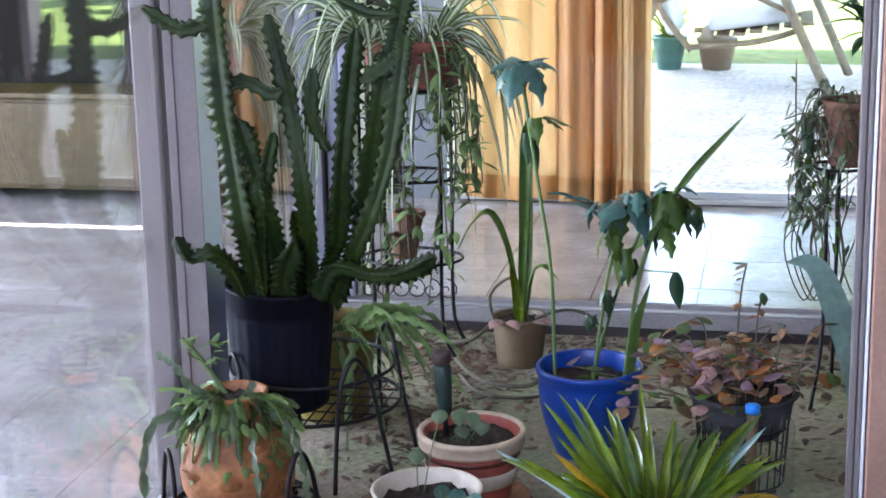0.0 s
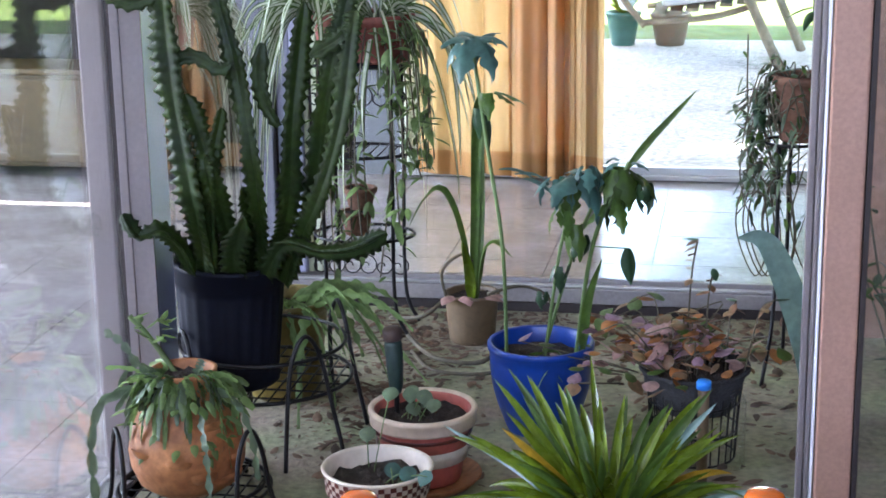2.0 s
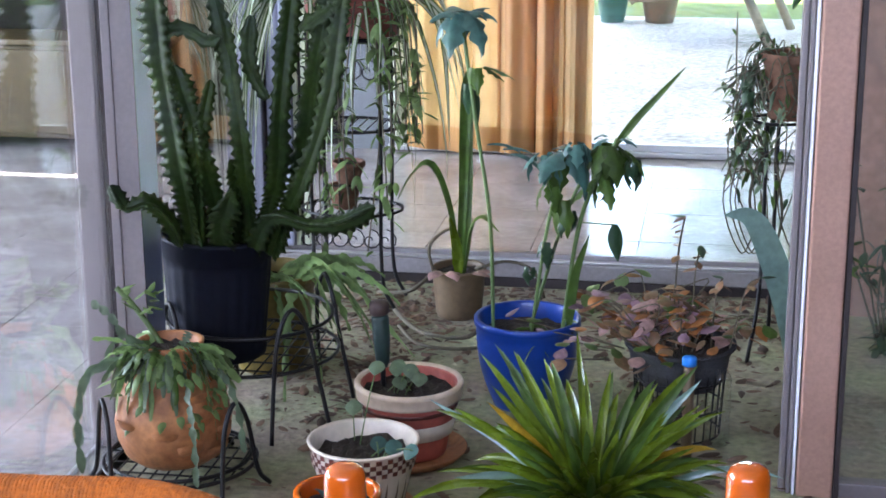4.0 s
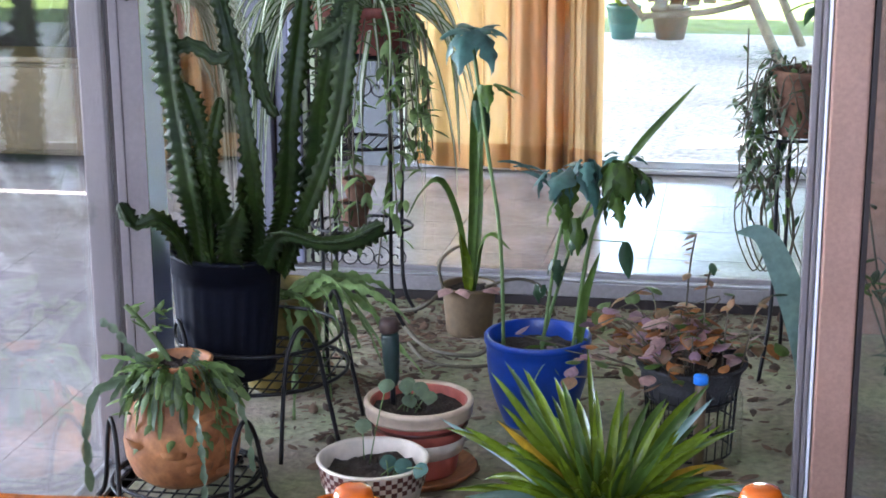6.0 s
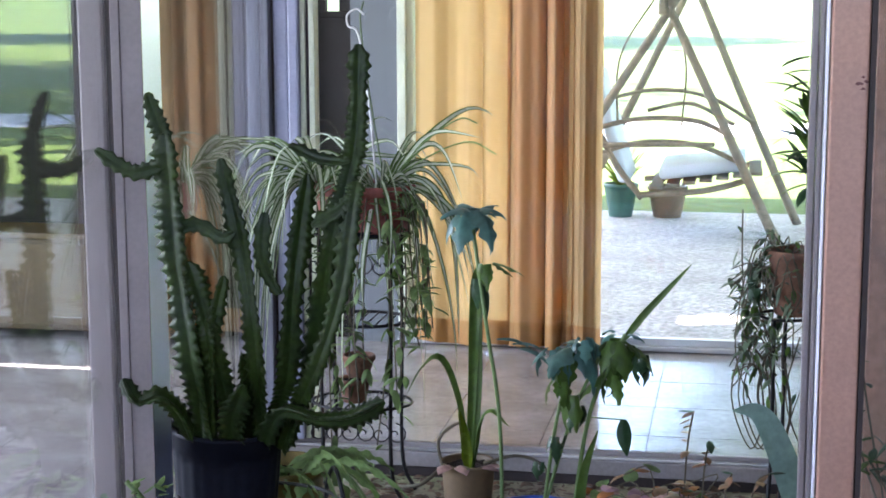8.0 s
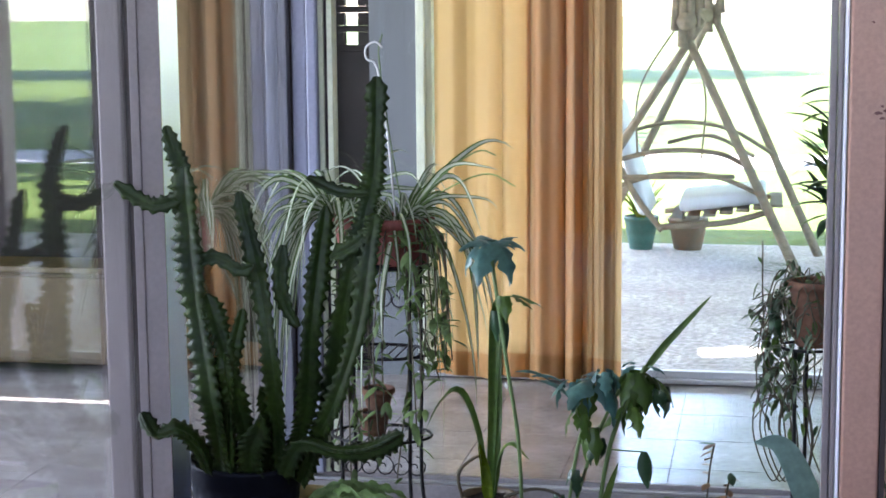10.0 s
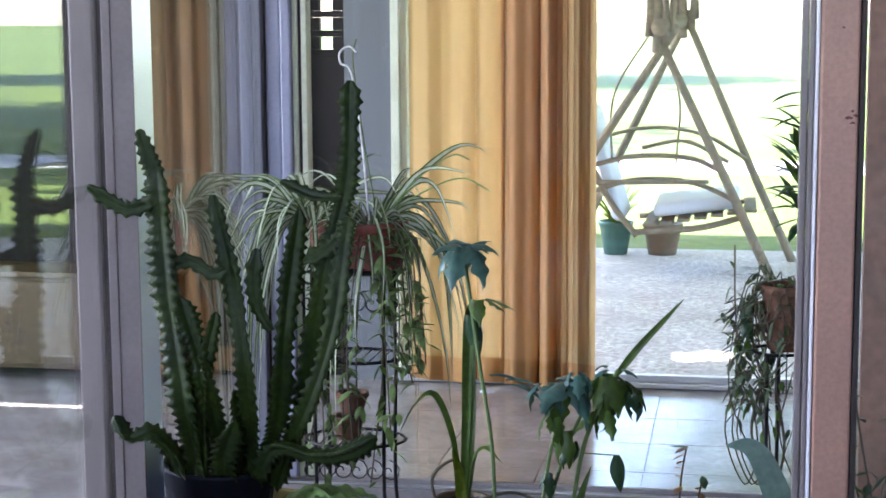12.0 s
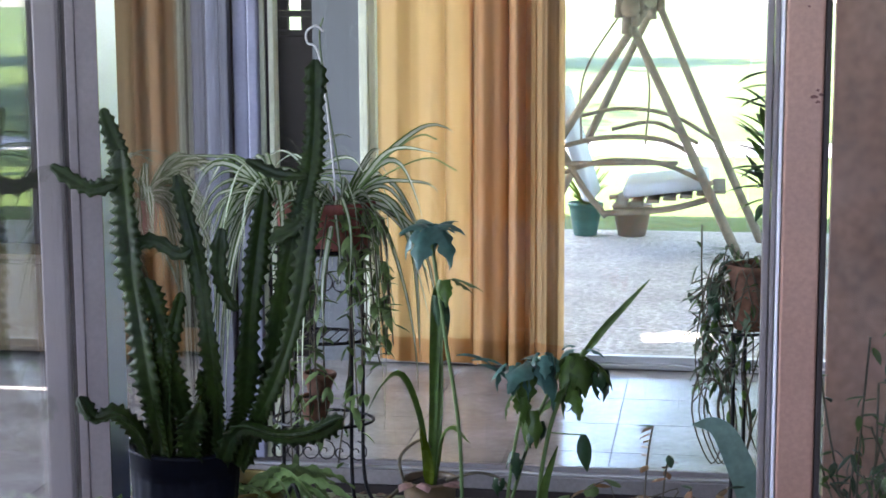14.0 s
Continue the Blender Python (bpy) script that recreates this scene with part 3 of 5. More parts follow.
# curtains: pleated honey cloth with a darker hem
def curtain(name, x0, x1, y, label, seed, folds, depth, mat=None):
    c = tagged(thing(name, label, "curtain", (x0, y, 0)))
    n, vs, fs = int(240 * (x1 - x0)) + 60, [], []
    zs = [0.02, 0.06, 0.115, 0.12, 0.3, 0.7, 1.2, 1.8, TOP - 0.03]
    for i in range(n + 1):
        u = i / n
        w = u + 0.05 * math.sin(7 * u + seed) + 0.025 * math.sin(17 * u + 2 * seed)
        ph = 2 * math.pi * folds * w
        amp = depth * (0.6 + 0.55 * noise.noise(V((u * 9, seed, 0))) + 0.2)
        for z in zs:
            a2 = amp * (0.8 + 0.25 * z / TOP)
            yy = y + a2 * math.sin(ph + 0.2 * math.sin(z * 1.7 + seed)) + 0.12 * a2 * math.sin(2.3 * ph + seed)
            vs.append((x0 + (x1 - x0) * u + 0.25 * a2 * math.cos(ph), yy, z + 0.006 * math.sin(ph * 0.5)))
    m = len(zs)
    for i in range(n):
        for k in range(m - 1):
            a = i * m + k
            fs.append((a, a + m, a + m + 1, a + 1))
    ob = mesh("cloth", vs, fs, mat or CURTAIN, c)
    hem = [(vx, vy - 0.004, vz) for j, (vx, vy, vz) in enumerate(vs) if j % m < 3]
    mesh("hem", hem, [(3 * i + k, 3 * i + k + 3, 3 * i + k + 4, 3 * i + k + 1) for i in range(n) for k in range(2)], HEM, c, "brown turned-up hem")
    mesh("curtain_rod", *tube([(x0 - 0.02, y, TOP - 0.02), (x1 + 0.02, y, TOP - 0.02)], 0.012), ALU, c)
    return c


curtain("curtain", -1.235, -0.845, OUTER - 0.09, "honey-coloured curtain glowing with daylight, hung in soft pleats", 1.0, 3.4, 0.026)
curtain("curtain", -0.885, -0.515, OUTER - 0.10, "brown-gold curtain bunched in deep soft pleats", 2.3, 3.6, 0.050, CURTAIN_DENSE)
curtain("curtain", -0.640, -0.508, OUTER - 0.155, "narrow golden curtain edge drawn to the side", 5.2, 1.7, 0.020)
# hidden extra layer, added to hold daylight back from the bunched curtain
curtain("darkening_layer", -0.87, -0.55, OUTER - 0.035, "unseen cloth layer added to darken the bunched curtain", 4.0, 4.0, 0.015)

# added cloth whose dull gold paints the honey curtain's reflection in the side pane
curtain("curtain", -2.42, -1.70, OUTER - 0.055, "added dull honey-brown cloth painting the honey curtain's reflection", 3.1, 4.0, 0.008, CURTAIN_REFLECTION)

# ---------------------------------------------------------------- outdoors
setting("ground", ([(-300, OUTER + 0.14, -0.03), (300, OUTER + 0.14, -0.03), (300, 600, -0.03), (-300, 600, -0.03), (300, -300, -0.22), (-300, -300, -0.22), (300, OUTER + 0.14, -0.22), (-300, OUTER + 0.14, -0.22)],
                   [(0, 1, 2, 3), (4, 6, 7, 5), (7, 6, 1, 0)]), GRASS, label="mown green lawn reaching the trees", category="lawn")
setting("patio", block(-6, 6, OUTER + 0.14, 10.25, -0.2, -0.004, 0.01), PATIO, label="pebbled concrete patio slab", category="patio")
setting("path", block(-30, 30, 15.5, 17.0, -0.2, -0.02, 0.01), PATIO, label="pale concrete garden path", category="path")
# unseen overhang added to keep the patio in shade
HOLE = (-1.776, 7.985)      # centre of the ragged hole that drops a sun patch on the patio
hx, hy = HOLE
for x0, x1, y0, y1 in ((-3.2, hx - 0.17, OUTER + 0.1, 12.2), (hx + 0.17, 6, OUTER + 0.1, 12.2), (hx - 0.17, hx + 0.17, OUTER + 0.1, hy - 0.16), (hx - 0.17, hx + 0.17, hy + 0.16, 12.2)):
    setting("shading_overhang", block(x0, x1, y0, y1, TOP + 0.05, TOP + 0.12, 0), WHITE, label="unseen white roof overhang added to shade the patio, open at one spot", category="roof")
hole = []
for k in range(24):
    a = 2 * math.pi * (k + 0.5) / 24
    r = 0.125 * (1 + 0.28 * math.sin(2 * a + 0.6) + 0.16 * math.sin(5 * a))
    q = 0.17 / max(abs(math.cos(a)), abs(math.sin(a)))
    hole.append((r * math.cos(a), r * math.sin(a), q * math.cos(a), min(0.16, max(-0.16, q * math.sin(a)))))
cx, cy = HOLE
setting("shading_overhang", ([(cx + h[0], cy + h[1], TOP + 0.055) for h in hole] + [(cx + h[2], cy + h[3], TOP + 0.055) for h in hole], [(k, (k + 1) % 24, 24 + (k + 1) % 24, 24 + k) for k in range(24)]), WHITE, label="unseen white roofing sheet, its ragged hole added for a sun patch", category="roof")

# ---------------------------------------------------------------- the large cactus
def nursery_pot(name, label, at, r0, r1, h, mat, soil_z, flutes=24):
    """Tall plastic pot: shallow flutes, a stepped foot, a deep rim band with a rolled lip."""
    t = thing(name, label, "plant pot", at)
    prof = [(r0 * 0.6, 0.0, 0), (r0 * 0.95, 0.0, 0), (r0, 0.004, 0), (r0 * 1.01, 0.022, 0), (r0 * 0.985, 0.026, 0)]
    for i in range(1, 10):
        u = i / 10
        prof.append((r0 * 0.985 + (r1 - r0 * 0.985) * u, 0.026 + (h - 0.076) * u, 1))
    prof += [(r1, h - 0.048, 0), (r1 + 0.005, h - 0.046, 0), (r1 + 0.006, h - 0.012, 0), (r1 + 0.010, h - 0.009, 0), (r1 + 0.010, h - 0.003, 0), (r1 + 0.006, h, 0), (r1 - 0.002, h - 0.001, 0), (r1 - 0.005, h - 0.06, 0)]
    seg, vs, fs = flutes * 4, [], []
    for r, z, f in prof:
        for k in range(seg):
            a = 2 * math.pi * k / seg
            q = r - (0.0028 if f and k % 4 == 0 else 0.0) + 0.0016 * math.sin(2 * a + z * 9)
            vs.append((at[0] + q * math.cos(a), at[1] + q * math.sin(a), at[2] + z))
    for i in range(len(prof) - 1):
        for k in range(seg):
            fs.append((i * seg + k, i * seg + (k + 1) % seg, (i + 1) * seg + (k + 1) % seg, (i + 1) * seg + k))
    mesh("body", vs, fs + [tuple(range(seg))[::-1]], mat, t)
    mesh("soil", *disc((at[0], at[1], at[2] + soil_z), r1 * 0.95, seed=at[0]), SOIL, t, "dark crumbly potting soil")
    return t


t = nursery_pot("cactus_pot", "black plastic nursery pot full of cactus, standing in a wire stand", (-1.116, 3.42, 0.157), 0.106, 0.120, 0.283, BLACK_PLASTIC, 0.252)
t.rotation_euler = (0, radians(1.5), 0)
pieces = []
for k in range(46):
    a, rr = rnd.uniform(0, 6.28), 0.11 * math.sqrt(rnd.random())
    g = rnd.uniform(0.003, 0.007)
    pieces.append(lathe((-1.116 + rr * math.cos(a), 3.42 + rr * math.sin(a), 0.412), [(g * 0.6, 0), (g, g * 0.5), (g * 0.6, g), (0.0, g * 1.1)], 6, 0.4))
mesh("grit", *join(*pieces), LABEL_WHITE, t, "pale grit on the soil", smooth=False)


def cactus_stem(path, r, teeth=0.022, ribs=3, turn=0.3, taper=0.55):
    """Winged stem: few sharp ribs whose edges rise and fall in teeth."""
    length = sum((V(b) - V(a)).length for a, b in zip(path, path[1:]))
    n = max(12, int(length / 0.0036))
    pts = smooth_path(path, n)
    vs, fs, seg = [], [], ribs * 6
    for i, (p, (t, s, u)) in enumerate(zip(pts, frames(pts))):
        v = i / n
        d = v * length / teeth + 0.5 * noise.noise(V((v * length * 14, path[0][0] * 30, turn)))
        tooth = abs((d % 1) - 0.5) * 2
        end = min(1, (1 - v) * length / (r * 1.3) + 0.12) ** 0.6 * min(1, v * length / (r * 1.2) + taper)
        swell = 1 + 0.13 * math.sin(v * length * 26 + path[0][0] * 50) + 0.06 * math.sin(v * length * 61 + path[0][1] * 40)
        for k in range(seg):
            a = 2 * math.pi * k / seg + turn + 0.4 * v
            c = abs(((k / 6) % 1) - 0.5) * 2
            rad = r * end * swell * (0.22 + 0.72 * c ** 2.2 + (0.38 * (tooth ** 1.5 - 0.4) if c > 0.9 else 0.03 * (tooth - 0.5) * c))
            vs.append(p + (s * math.cos(a) + u * math.sin(a)) * rad)
    for i in range(n):
        for k in range(seg):
            fs.append((i * seg + k, i * seg + (k + 1) % seg, (i + 1) * seg + (k + 1) % seg, (i + 1) * seg + k))
    fs += [tuple(range(seg))[::-1], tuple(n * seg + k for k in range(seg))]
    return vs, fs


cactus = thing("cactus", "tall dark-green branching cactus with toothed ribs in a black pot", "cactus", (-1.115, 3.4, 0.40))
STEMS = [  # path, radius, twist
    ([(-1.138, 3.359, 0.402), (-1.12, 3.281, 0.51), (-1.104, 3.187, 0.648), (-1.119, 3.161, 0.82), (-1.125, 3.144, 0.976), (-1.129, 3.13, 1.115)], 0.0338, 0.2),
    ([(-1.134, 3.144, 0.997), (-1.133, 3.136, 1.097), (-1.146, 3.13, 1.143), (-1.164, 3.127, 1.196)], 0.0227, 0.5),
    ([(-1.096, 3.4, 0.39), (-1.071, 3.311, 0.511), (-1.06, 3.203, 0.641), (-1.076, 3.175, 0.751), (-1.102, 3.166, 0.851)], 0.0257, 0.9),
    ([(-1.128, 3.36, 0.393), (-1.089, 3.25, 0.555), (-1.066, 3.178, 0.675), (-1.072, 3.175, 0.728)], 0.0239, 0.1),
    ([(-1.138, 3.396, 0.435), (-1.108, 3.282, 0.556), (-1.067, 3.194, 0.691), (-1.034, 3.189, 0.819)], 0.0211, 0.7),
    ([(-1.015, 3.39, 0.39), (-1.0, 3.322, 0.505), (-0.976, 3.2, 0.704), (-0.998, 3.197, 0.881), (-1.036, 3.194, 1.059)], 0.0237, 0.3),
    ([(-1.015, 3.44, 0.389), (-0.979, 3.376, 0.497), (-0.933, 3.294, 0.601), (-0.9, 3.22, 0.763), (-0.883, 3.22, 0.904), (-0.863, 3.22, 1.029)], 0.0277, 0.8),
    ([(-0.971, 3.38, 0.4), (-0.914, 3.307, 0.516), (-0.844, 3.231, 0.641), (-0.791, 3.206, 0.792), (-0.765, 3.206, 0.954), (-0.755, 3.206, 1.016)], 0.0242, 0.2),
    ([(-0.991, 3.47, 0.389), (-0.895, 3.339, 0.584), (-0.826, 3.241, 0.855), (-0.79, 3.248, 0.995), (-0.768, 3.255, 1.109), (-0.763, 3.262, 1.288)], 0.0263, 0.5),
    ([(-0.921, 3.211, 0.78), (-0.944, 3.206, 0.823), (-0.954, 3.2, 0.877), (-0.947, 3.2, 0.95)], 0.0189, 0.3),
    ([(-1.145, 3.282, 0.441), (-1.149, 3.218, 0.518), (-1.172, 3.168, 0.563), (-1.212, 3.146, 0.558), (-1.239, 3.134, 0.606)], 0.0220, 0.1),
    ([(-0.995, 3.322, 0.434), (-0.934, 3.261, 0.519), (-0.852, 3.252, 0.508), (-0.776, 3.239, 0.521), (-0.706, 3.214, 0.563)], 0.0242, 0.6),
    ([(-1.133, 3.133, 1.055), (-1.184, 3.127, 1.037), (-1.222, 3.126, 1.048), (-1.275, 3.124, 1.081)], 0.0177, 0.4),
    ([(-1.123, 3.15, 0.919), (-1.07, 3.15, 0.928), (-1.024, 3.15, 0.905), (-0.996, 3.15, 0.914)], 0.0162, 0.2),
    ([(-0.777, 3.242, 1.052), (-0.839, 3.234, 1.055), (-0.904, 3.231, 1.084)], 0.0150, 0.9),
    ([(-0.769, 3.206, 0.984), (-0.796, 3.206, 0.954), (-0.851, 3.206, 0.922)], 0.0179, 0.5),
    ([(-1.058, 3.36, 0.39), (-1.056, 3.287, 0.483), (-1.01, 3.223, 0.583)], 0.0319, 0.4),
    ([(-1.069, 3.45, 0.399), (-1.027, 3.355, 0.533), (-1.024, 3.269, 0.638)], 0.0278, 0.9),
]

for path, r, turn in STEMS:
    mesh("stem", *cactus_stem(path, r, turn=turn), CACTUS, cactus)


def wire_stand(name, label, c, rad, shelf, rim, legs, phase=0.4, mesh_n=6, hoop=None):
    """Round plant stand of black wire: shelf of crossed wires, upper hoop and arched legs."""
    t = thing(name, label, "plant stand", (c[0], c[1], 0))
    mesh("shelf_ring", *ring((c[0], c[1], shelf), rad, 0.0045), IRON, t)
    mesh("hoop", *ring((c[0], c[1], hoop or rim), rad * 0.94, 0.0045), IRON, t)
    for k in range(-mesh_n, mesh_n + 1):
        q = rad * k / (mesh_n + 1)
        h = math.sqrt(rad * rad - q * q)
        mesh("shelf_wire", *tube([(c[0] + q, c[1] - h, shelf), (c[0] + q, c[1] + h, shelf)], 0.0022, 5), IRON, t)
        if k % 2:
            mesh("shelf_wire", *tube([(c[0] - h, c[1] + q, shelf - 0.004), (c[0] + h, c[1] + q, shelf - 0.004)], 0.0022, 5), IRON, t)
    for k in range(legs):
        a = phase + 2 * math.pi * k / legs
        d, e = V((math.cos(a), math.sin(a), 0)), V((-math.sin(a), math.cos(a), 0))
        b = V((c[0], c[1], 0))
        pts = [b + d * rad * 1.12 - e * 0.075 + V((0, 0, 0.005)), b + d * rad * 1.03 - e * 0.055 + V((0, 0, shelf * 0.9)), b + d * rad * 0.99 - e * 0.035 + V((0, 0, rim + 0.01)), b + d * rad * 0.99 + V((0, 0, rim + 0.06)),
               b + d * rad * 0.99 + e * 0.035 + V((0, 0, rim + 0.01)), b + d * rad * 1.03 + e * 0.055 + V((0, 0, shelf * 0.9)), b + d * rad * 1.12 + e * 0.075 + V((0, 0, 0.005))]
        mesh("leg", *tube(smooth_path(pts, 30), 0.0052, 7), IRON, t)
    return t


wire_stand("wire_stand", "black wire plant stand holding the cactus pot", (-1.055, 3.47), 0.20, 0.153, 0.235, 4, -0.80)
wire_stand("wire_stand", "low black wire plant stand under a clay pot", (-1.095, 3.07), 0.158, 0.045, 0.14, 3, -0.42, 5, 0.056)

t = thing("plant_tag", "small white plastic tag clipped to the wire stand", "plant tag", (-1.075, 3.27, 0.155))
mesh("tag", *block(-1.084, -1.066, 3.268, 3.271, 0.155, 0.166, 0.001), WIRE_WHITE, t, smooth=False)

# ---------------------------------------------------------------- olive pot with an arching pale plant
potted("olive_pot", "olive-brown glazed pot behind the cactus", (-1.095, 3.78, 0.0), 0.086, 0.110, 0.245, OLIVE, 0.21)
pl = thing("leafy_plant", "arching pale-green plant with long notched leaves in an olive pot", "plant", (-1.075, 3.78, 0.215))
for k in range(26):
    a = -1.0 + rnd.uniform(-1.7, 1.9)
    ln = rnd.uniform(0.16, 0.34)
    path = arch((-1.06 + rnd.uniform(-0.05, 0.05), 3.77 + rnd.uniform(-0.05, 0.04), 0.225), a, ln * 1.08, rnd.uniform(0.35, 0.8), rnd.uniform(0.5, 1.25), 30)
    mesh("leaf", *ribbon(path, rnd.uniform(0.022, 0.036), 0.3, None, 4, lambda u: (0.25 + math.sin(math.pi * u) * 0.8) * (0.68 + 0.32 * math.cos(u * 44)), 0.15), LEAF_PALE, pl)
for tip, col in (((-0.665, 3.42, 0.17), LEAF_PALE), ((-0.72, 3.44, 0.165), LEAF_PALE), ((-0.84, 3.46, 0.19), LEAF_PALE), ((-0.80, 3.5, 0.23), LEAF_PALE)):
    b = V((-1.03, 3.75, 0.225))
    e = V(tip)
    m1 = b.lerp(e, 0.45) + V((0, 0, 0.09))
    mesh("leaf", *ribbon(smooth_path([b, m1, e], 36), 0.038, 0.3, None, 4, lambda u: (0.2 + math.sin(math.pi * u ** 1.6) * 0.85) * (0.7 + 0.3 * math.cos(u * 44))), col, pl)

# ---------------------------------------------------------------- clay pot with pockets, and its trailing succulent
c = (-1.105, 3.07, 0.050)
t = thing("clay_pot", "round terracotta pot with moulded pockets on a low wire stand", "plant pot", c)
mesh("body", *lathe(c, [(0.05, 0), (0.080, 0.0), (0.102, 0.018), (0.117, 0.055), (0.120, 0.09), (0.112, 0.13), (0.094, 0.17), (0.072, 0.20), (0.064, 0.222), (0.068, 0.243), (0.070, 0.252), (0.064, 0.254), (0.058, 0.248), (0.055, 0.22)], 44, 0.02), TERRACOTTA, t)
mesh("soil", *disc((c[0], c[1], c[2] + 0.235), 0.056), SOIL, t)
for i, (a, z) in enumerate([(-0.35, 0.045), (-0.2, 0.085), (-0.45, 0.125), (-0.95, 0.06), (-0.8, 0.11), (-0.1, 0.15), (-1.4, 0.09), (-0.62, 0.16), (-2.2, 0.1)]):
    rr = 0.117 if z < 0.12 else 0.105
    p = V((c[0] + rr * math.cos(a), c[1] + rr * math.sin(a), c[2] + z))
    d, e = V((math.cos(a), math.sin(a), 0.25)).normalized(), V((-math.sin(a), math.cos(a), 0))
    vs, fs = [], []
    for j in range(7):
        for k in range(9):
            th, ph = math.pi * k / 8, math.pi * 0.5 * j / 6
            vs.append(p - d * 0.012 + e * (0.030 * math.cos(th) * math.sin(ph)) + d * (0.026 * math.sin(th) * math.sin(ph)) + V((0, 0, -0.024 * math.cos(ph) + 0.008 * math.sin(th))))
    for j in range(6):
        for k in range(8):
            fs.append((j * 9 + k, j * 9 + k + 1, (j + 1) * 9 + k + 1, (j + 1) * 9 + k))
    mesh("pocket", vs, fs, TERRACOTTA, t)
pl = thing("trailing_succulent", "trailing green succulent with flat jointed leaves", "succulent", (c[0], c[1], 0.275))
for k in range(120):
    a = rnd.uniform(-3.6, 0.4) if k % 3 else rnd.uniform(-2.8, -0.3)
    ln = rnd.uniform(0.05, 0.135)
    path = arch((c[0] + 0.045 * math.cos(a), c[1] + 0.045 * math.sin(a), 0.278 + rnd.uniform(-0.01, 0.015)), a + rnd.uniform(-0.4, 0.4), ln, rnd.uniform(0.3, 1.1), rnd.uniform(0.5, 1.8), 20)
    j = rnd.choice((3, 4, 4))
    mesh("leaf", *ribbon(path, rnd.uniform(0.011, 0.019), 0.35, None, 2, lambda u: 0.45 + 0.55 * abs(math.sin(math.pi * j * u)) ** 0.6, 0.25), LEAF if k % 7 == 0 else LEAF_GREY if k % 3 == 0 else LEAF_PALE, pl)
for k in range(34):
    a = rnd.uniform(-3.0, 0.1)
    p = V((c[0] + rnd.uniform(0.08, 0.12) * math.cos(a), c[1] + 0.11 * math.sin(a), 0.20 + rnd.uniform(-0.05, 0.07)))
    mesh("leaf", *blade(p, a, rnd.uniform(-70, 20), rnd.uniform(0.03, 0.05), 0.020, 0.3, 0.4, n=5, cols=2), LEAF_PALE, pl)
for path, w in (([(-1.09, 3.06, 0.27), (-0.99, 3.02, 0.265), (-0.945, 3.00, 0.20), (-0.93, 2.99, 0.10)], 0.019), ([(-1.12, 3.05, 0.27), (-1.24, 3.02, 0.26), (-1.28, 3.0, 0.19), (-1.28, 2.99, 0.09)], 0.019),
                ([(-1.13, 3.05, 0.27), (-1.25, 3.0, 0.25), (-1.27, 2.96, 0.16), (-1.262, 2.95, 0.05)], 0.019), ([(-1.12, 3.04, 0.27), (-1.17, 3.0, 0.33), (-1.20, 2.99, 0.38), (-1.24, 3.0, 0.40)], 0.019),
                ([(-1.06, 3.02, 0.26), (-1.02, 2.93, 0.22), (-1.01, 2.92, 0.14), (-1.01, 2.92, 0.05)], 0.019), ([(-1.10, 3.08, 0.26), (-1.065, 3.05, 0.31), (-1.055, 3.05, 0.33)], 0.020)):
    mesh("leaf", *ribbon(smooth_path(path, 36), w, 0.35, None, 2, lambda u: 0.25 + 0.75 * abs(math.sin(math.pi * 6 * u)) ** 0.6, 0.3), LEAF_GREY, pl)
# grey-green sprig by the post
pl2 = thing("jade_sprig", "thin grey-green succulent sprig standing by the post", "succulent", (-1.15, 3.08, 0.27))
mesh("stem", *tube(smooth_path([(-1.12, 3.09, 0.27), (-1.165, 3.1, 0.33), (-1.20, 3.1, 0.375), (-1.225, 3.1, 0.40)], 12), 0.006), LEAF_PALE, pl2)
for k in range(14):
    p = V((-1.165, 3.1, 0.335)).lerp(V((-1.22, 3.1, 0.405)), rnd.random()) + V((rnd.uniform(-0.01, 0.06), rnd.uniform(-0.02, 0.02), rnd.uniform(-0.01, 0.02)))
    mesh("leaf", *blade(p, rnd.uniform(0, 6.3), rnd.uniform(-20, 50), 0.035, 0.018, 0.4, 0.2, n=5, cols=2), LEAF_PALE, pl2)

# ---------------------------------------------------------------- chequered pot
c = (-0.682, 2.97, 0.0)
t = thing("checkered_pot", "white pot with a brown chequered band, on the floor", "plant pot", c)
prof = [(0.05, 0.0), (0.070, 0.0), (0.074, 0.01), (0.098, 0.104), (0.102, 0.108), (0.106, 0.150), (0.110, 0.152), (0.111, 0.1545), (0.109, 0.157), (0.104, 0.157), (0.101, 0.152), (0.092, 0.105)]
mesh("body", *lathe(c, prof, 48), CREAM, t)
NC = 56
vs, fs, sl = [], [], []
for row in range(4):
    for k in range(NC):
        z0, z1 = 0.110 + row * 0.0098, 0.110 + (row + 1) * 0.0098
        b = len(vs)
        for kk, z in ((k, z0), (k + 1, z0), (k + 1, z1), (k, z1)):
            a = 2 * math.pi * kk / NC
            r = 0.1032 + (z - 0.109) / 0.0405 * 0.0038
            vs.append((c[0] + r * math.cos(a), c[1] + r * math.sin(a), z))
        if (row + k) % 2:
            fs.append((b, b + 1, b + 2, b + 3))
mesh("chequer_band", vs, fs, MAROON, t, "dark brown glazed checks", smooth=False)
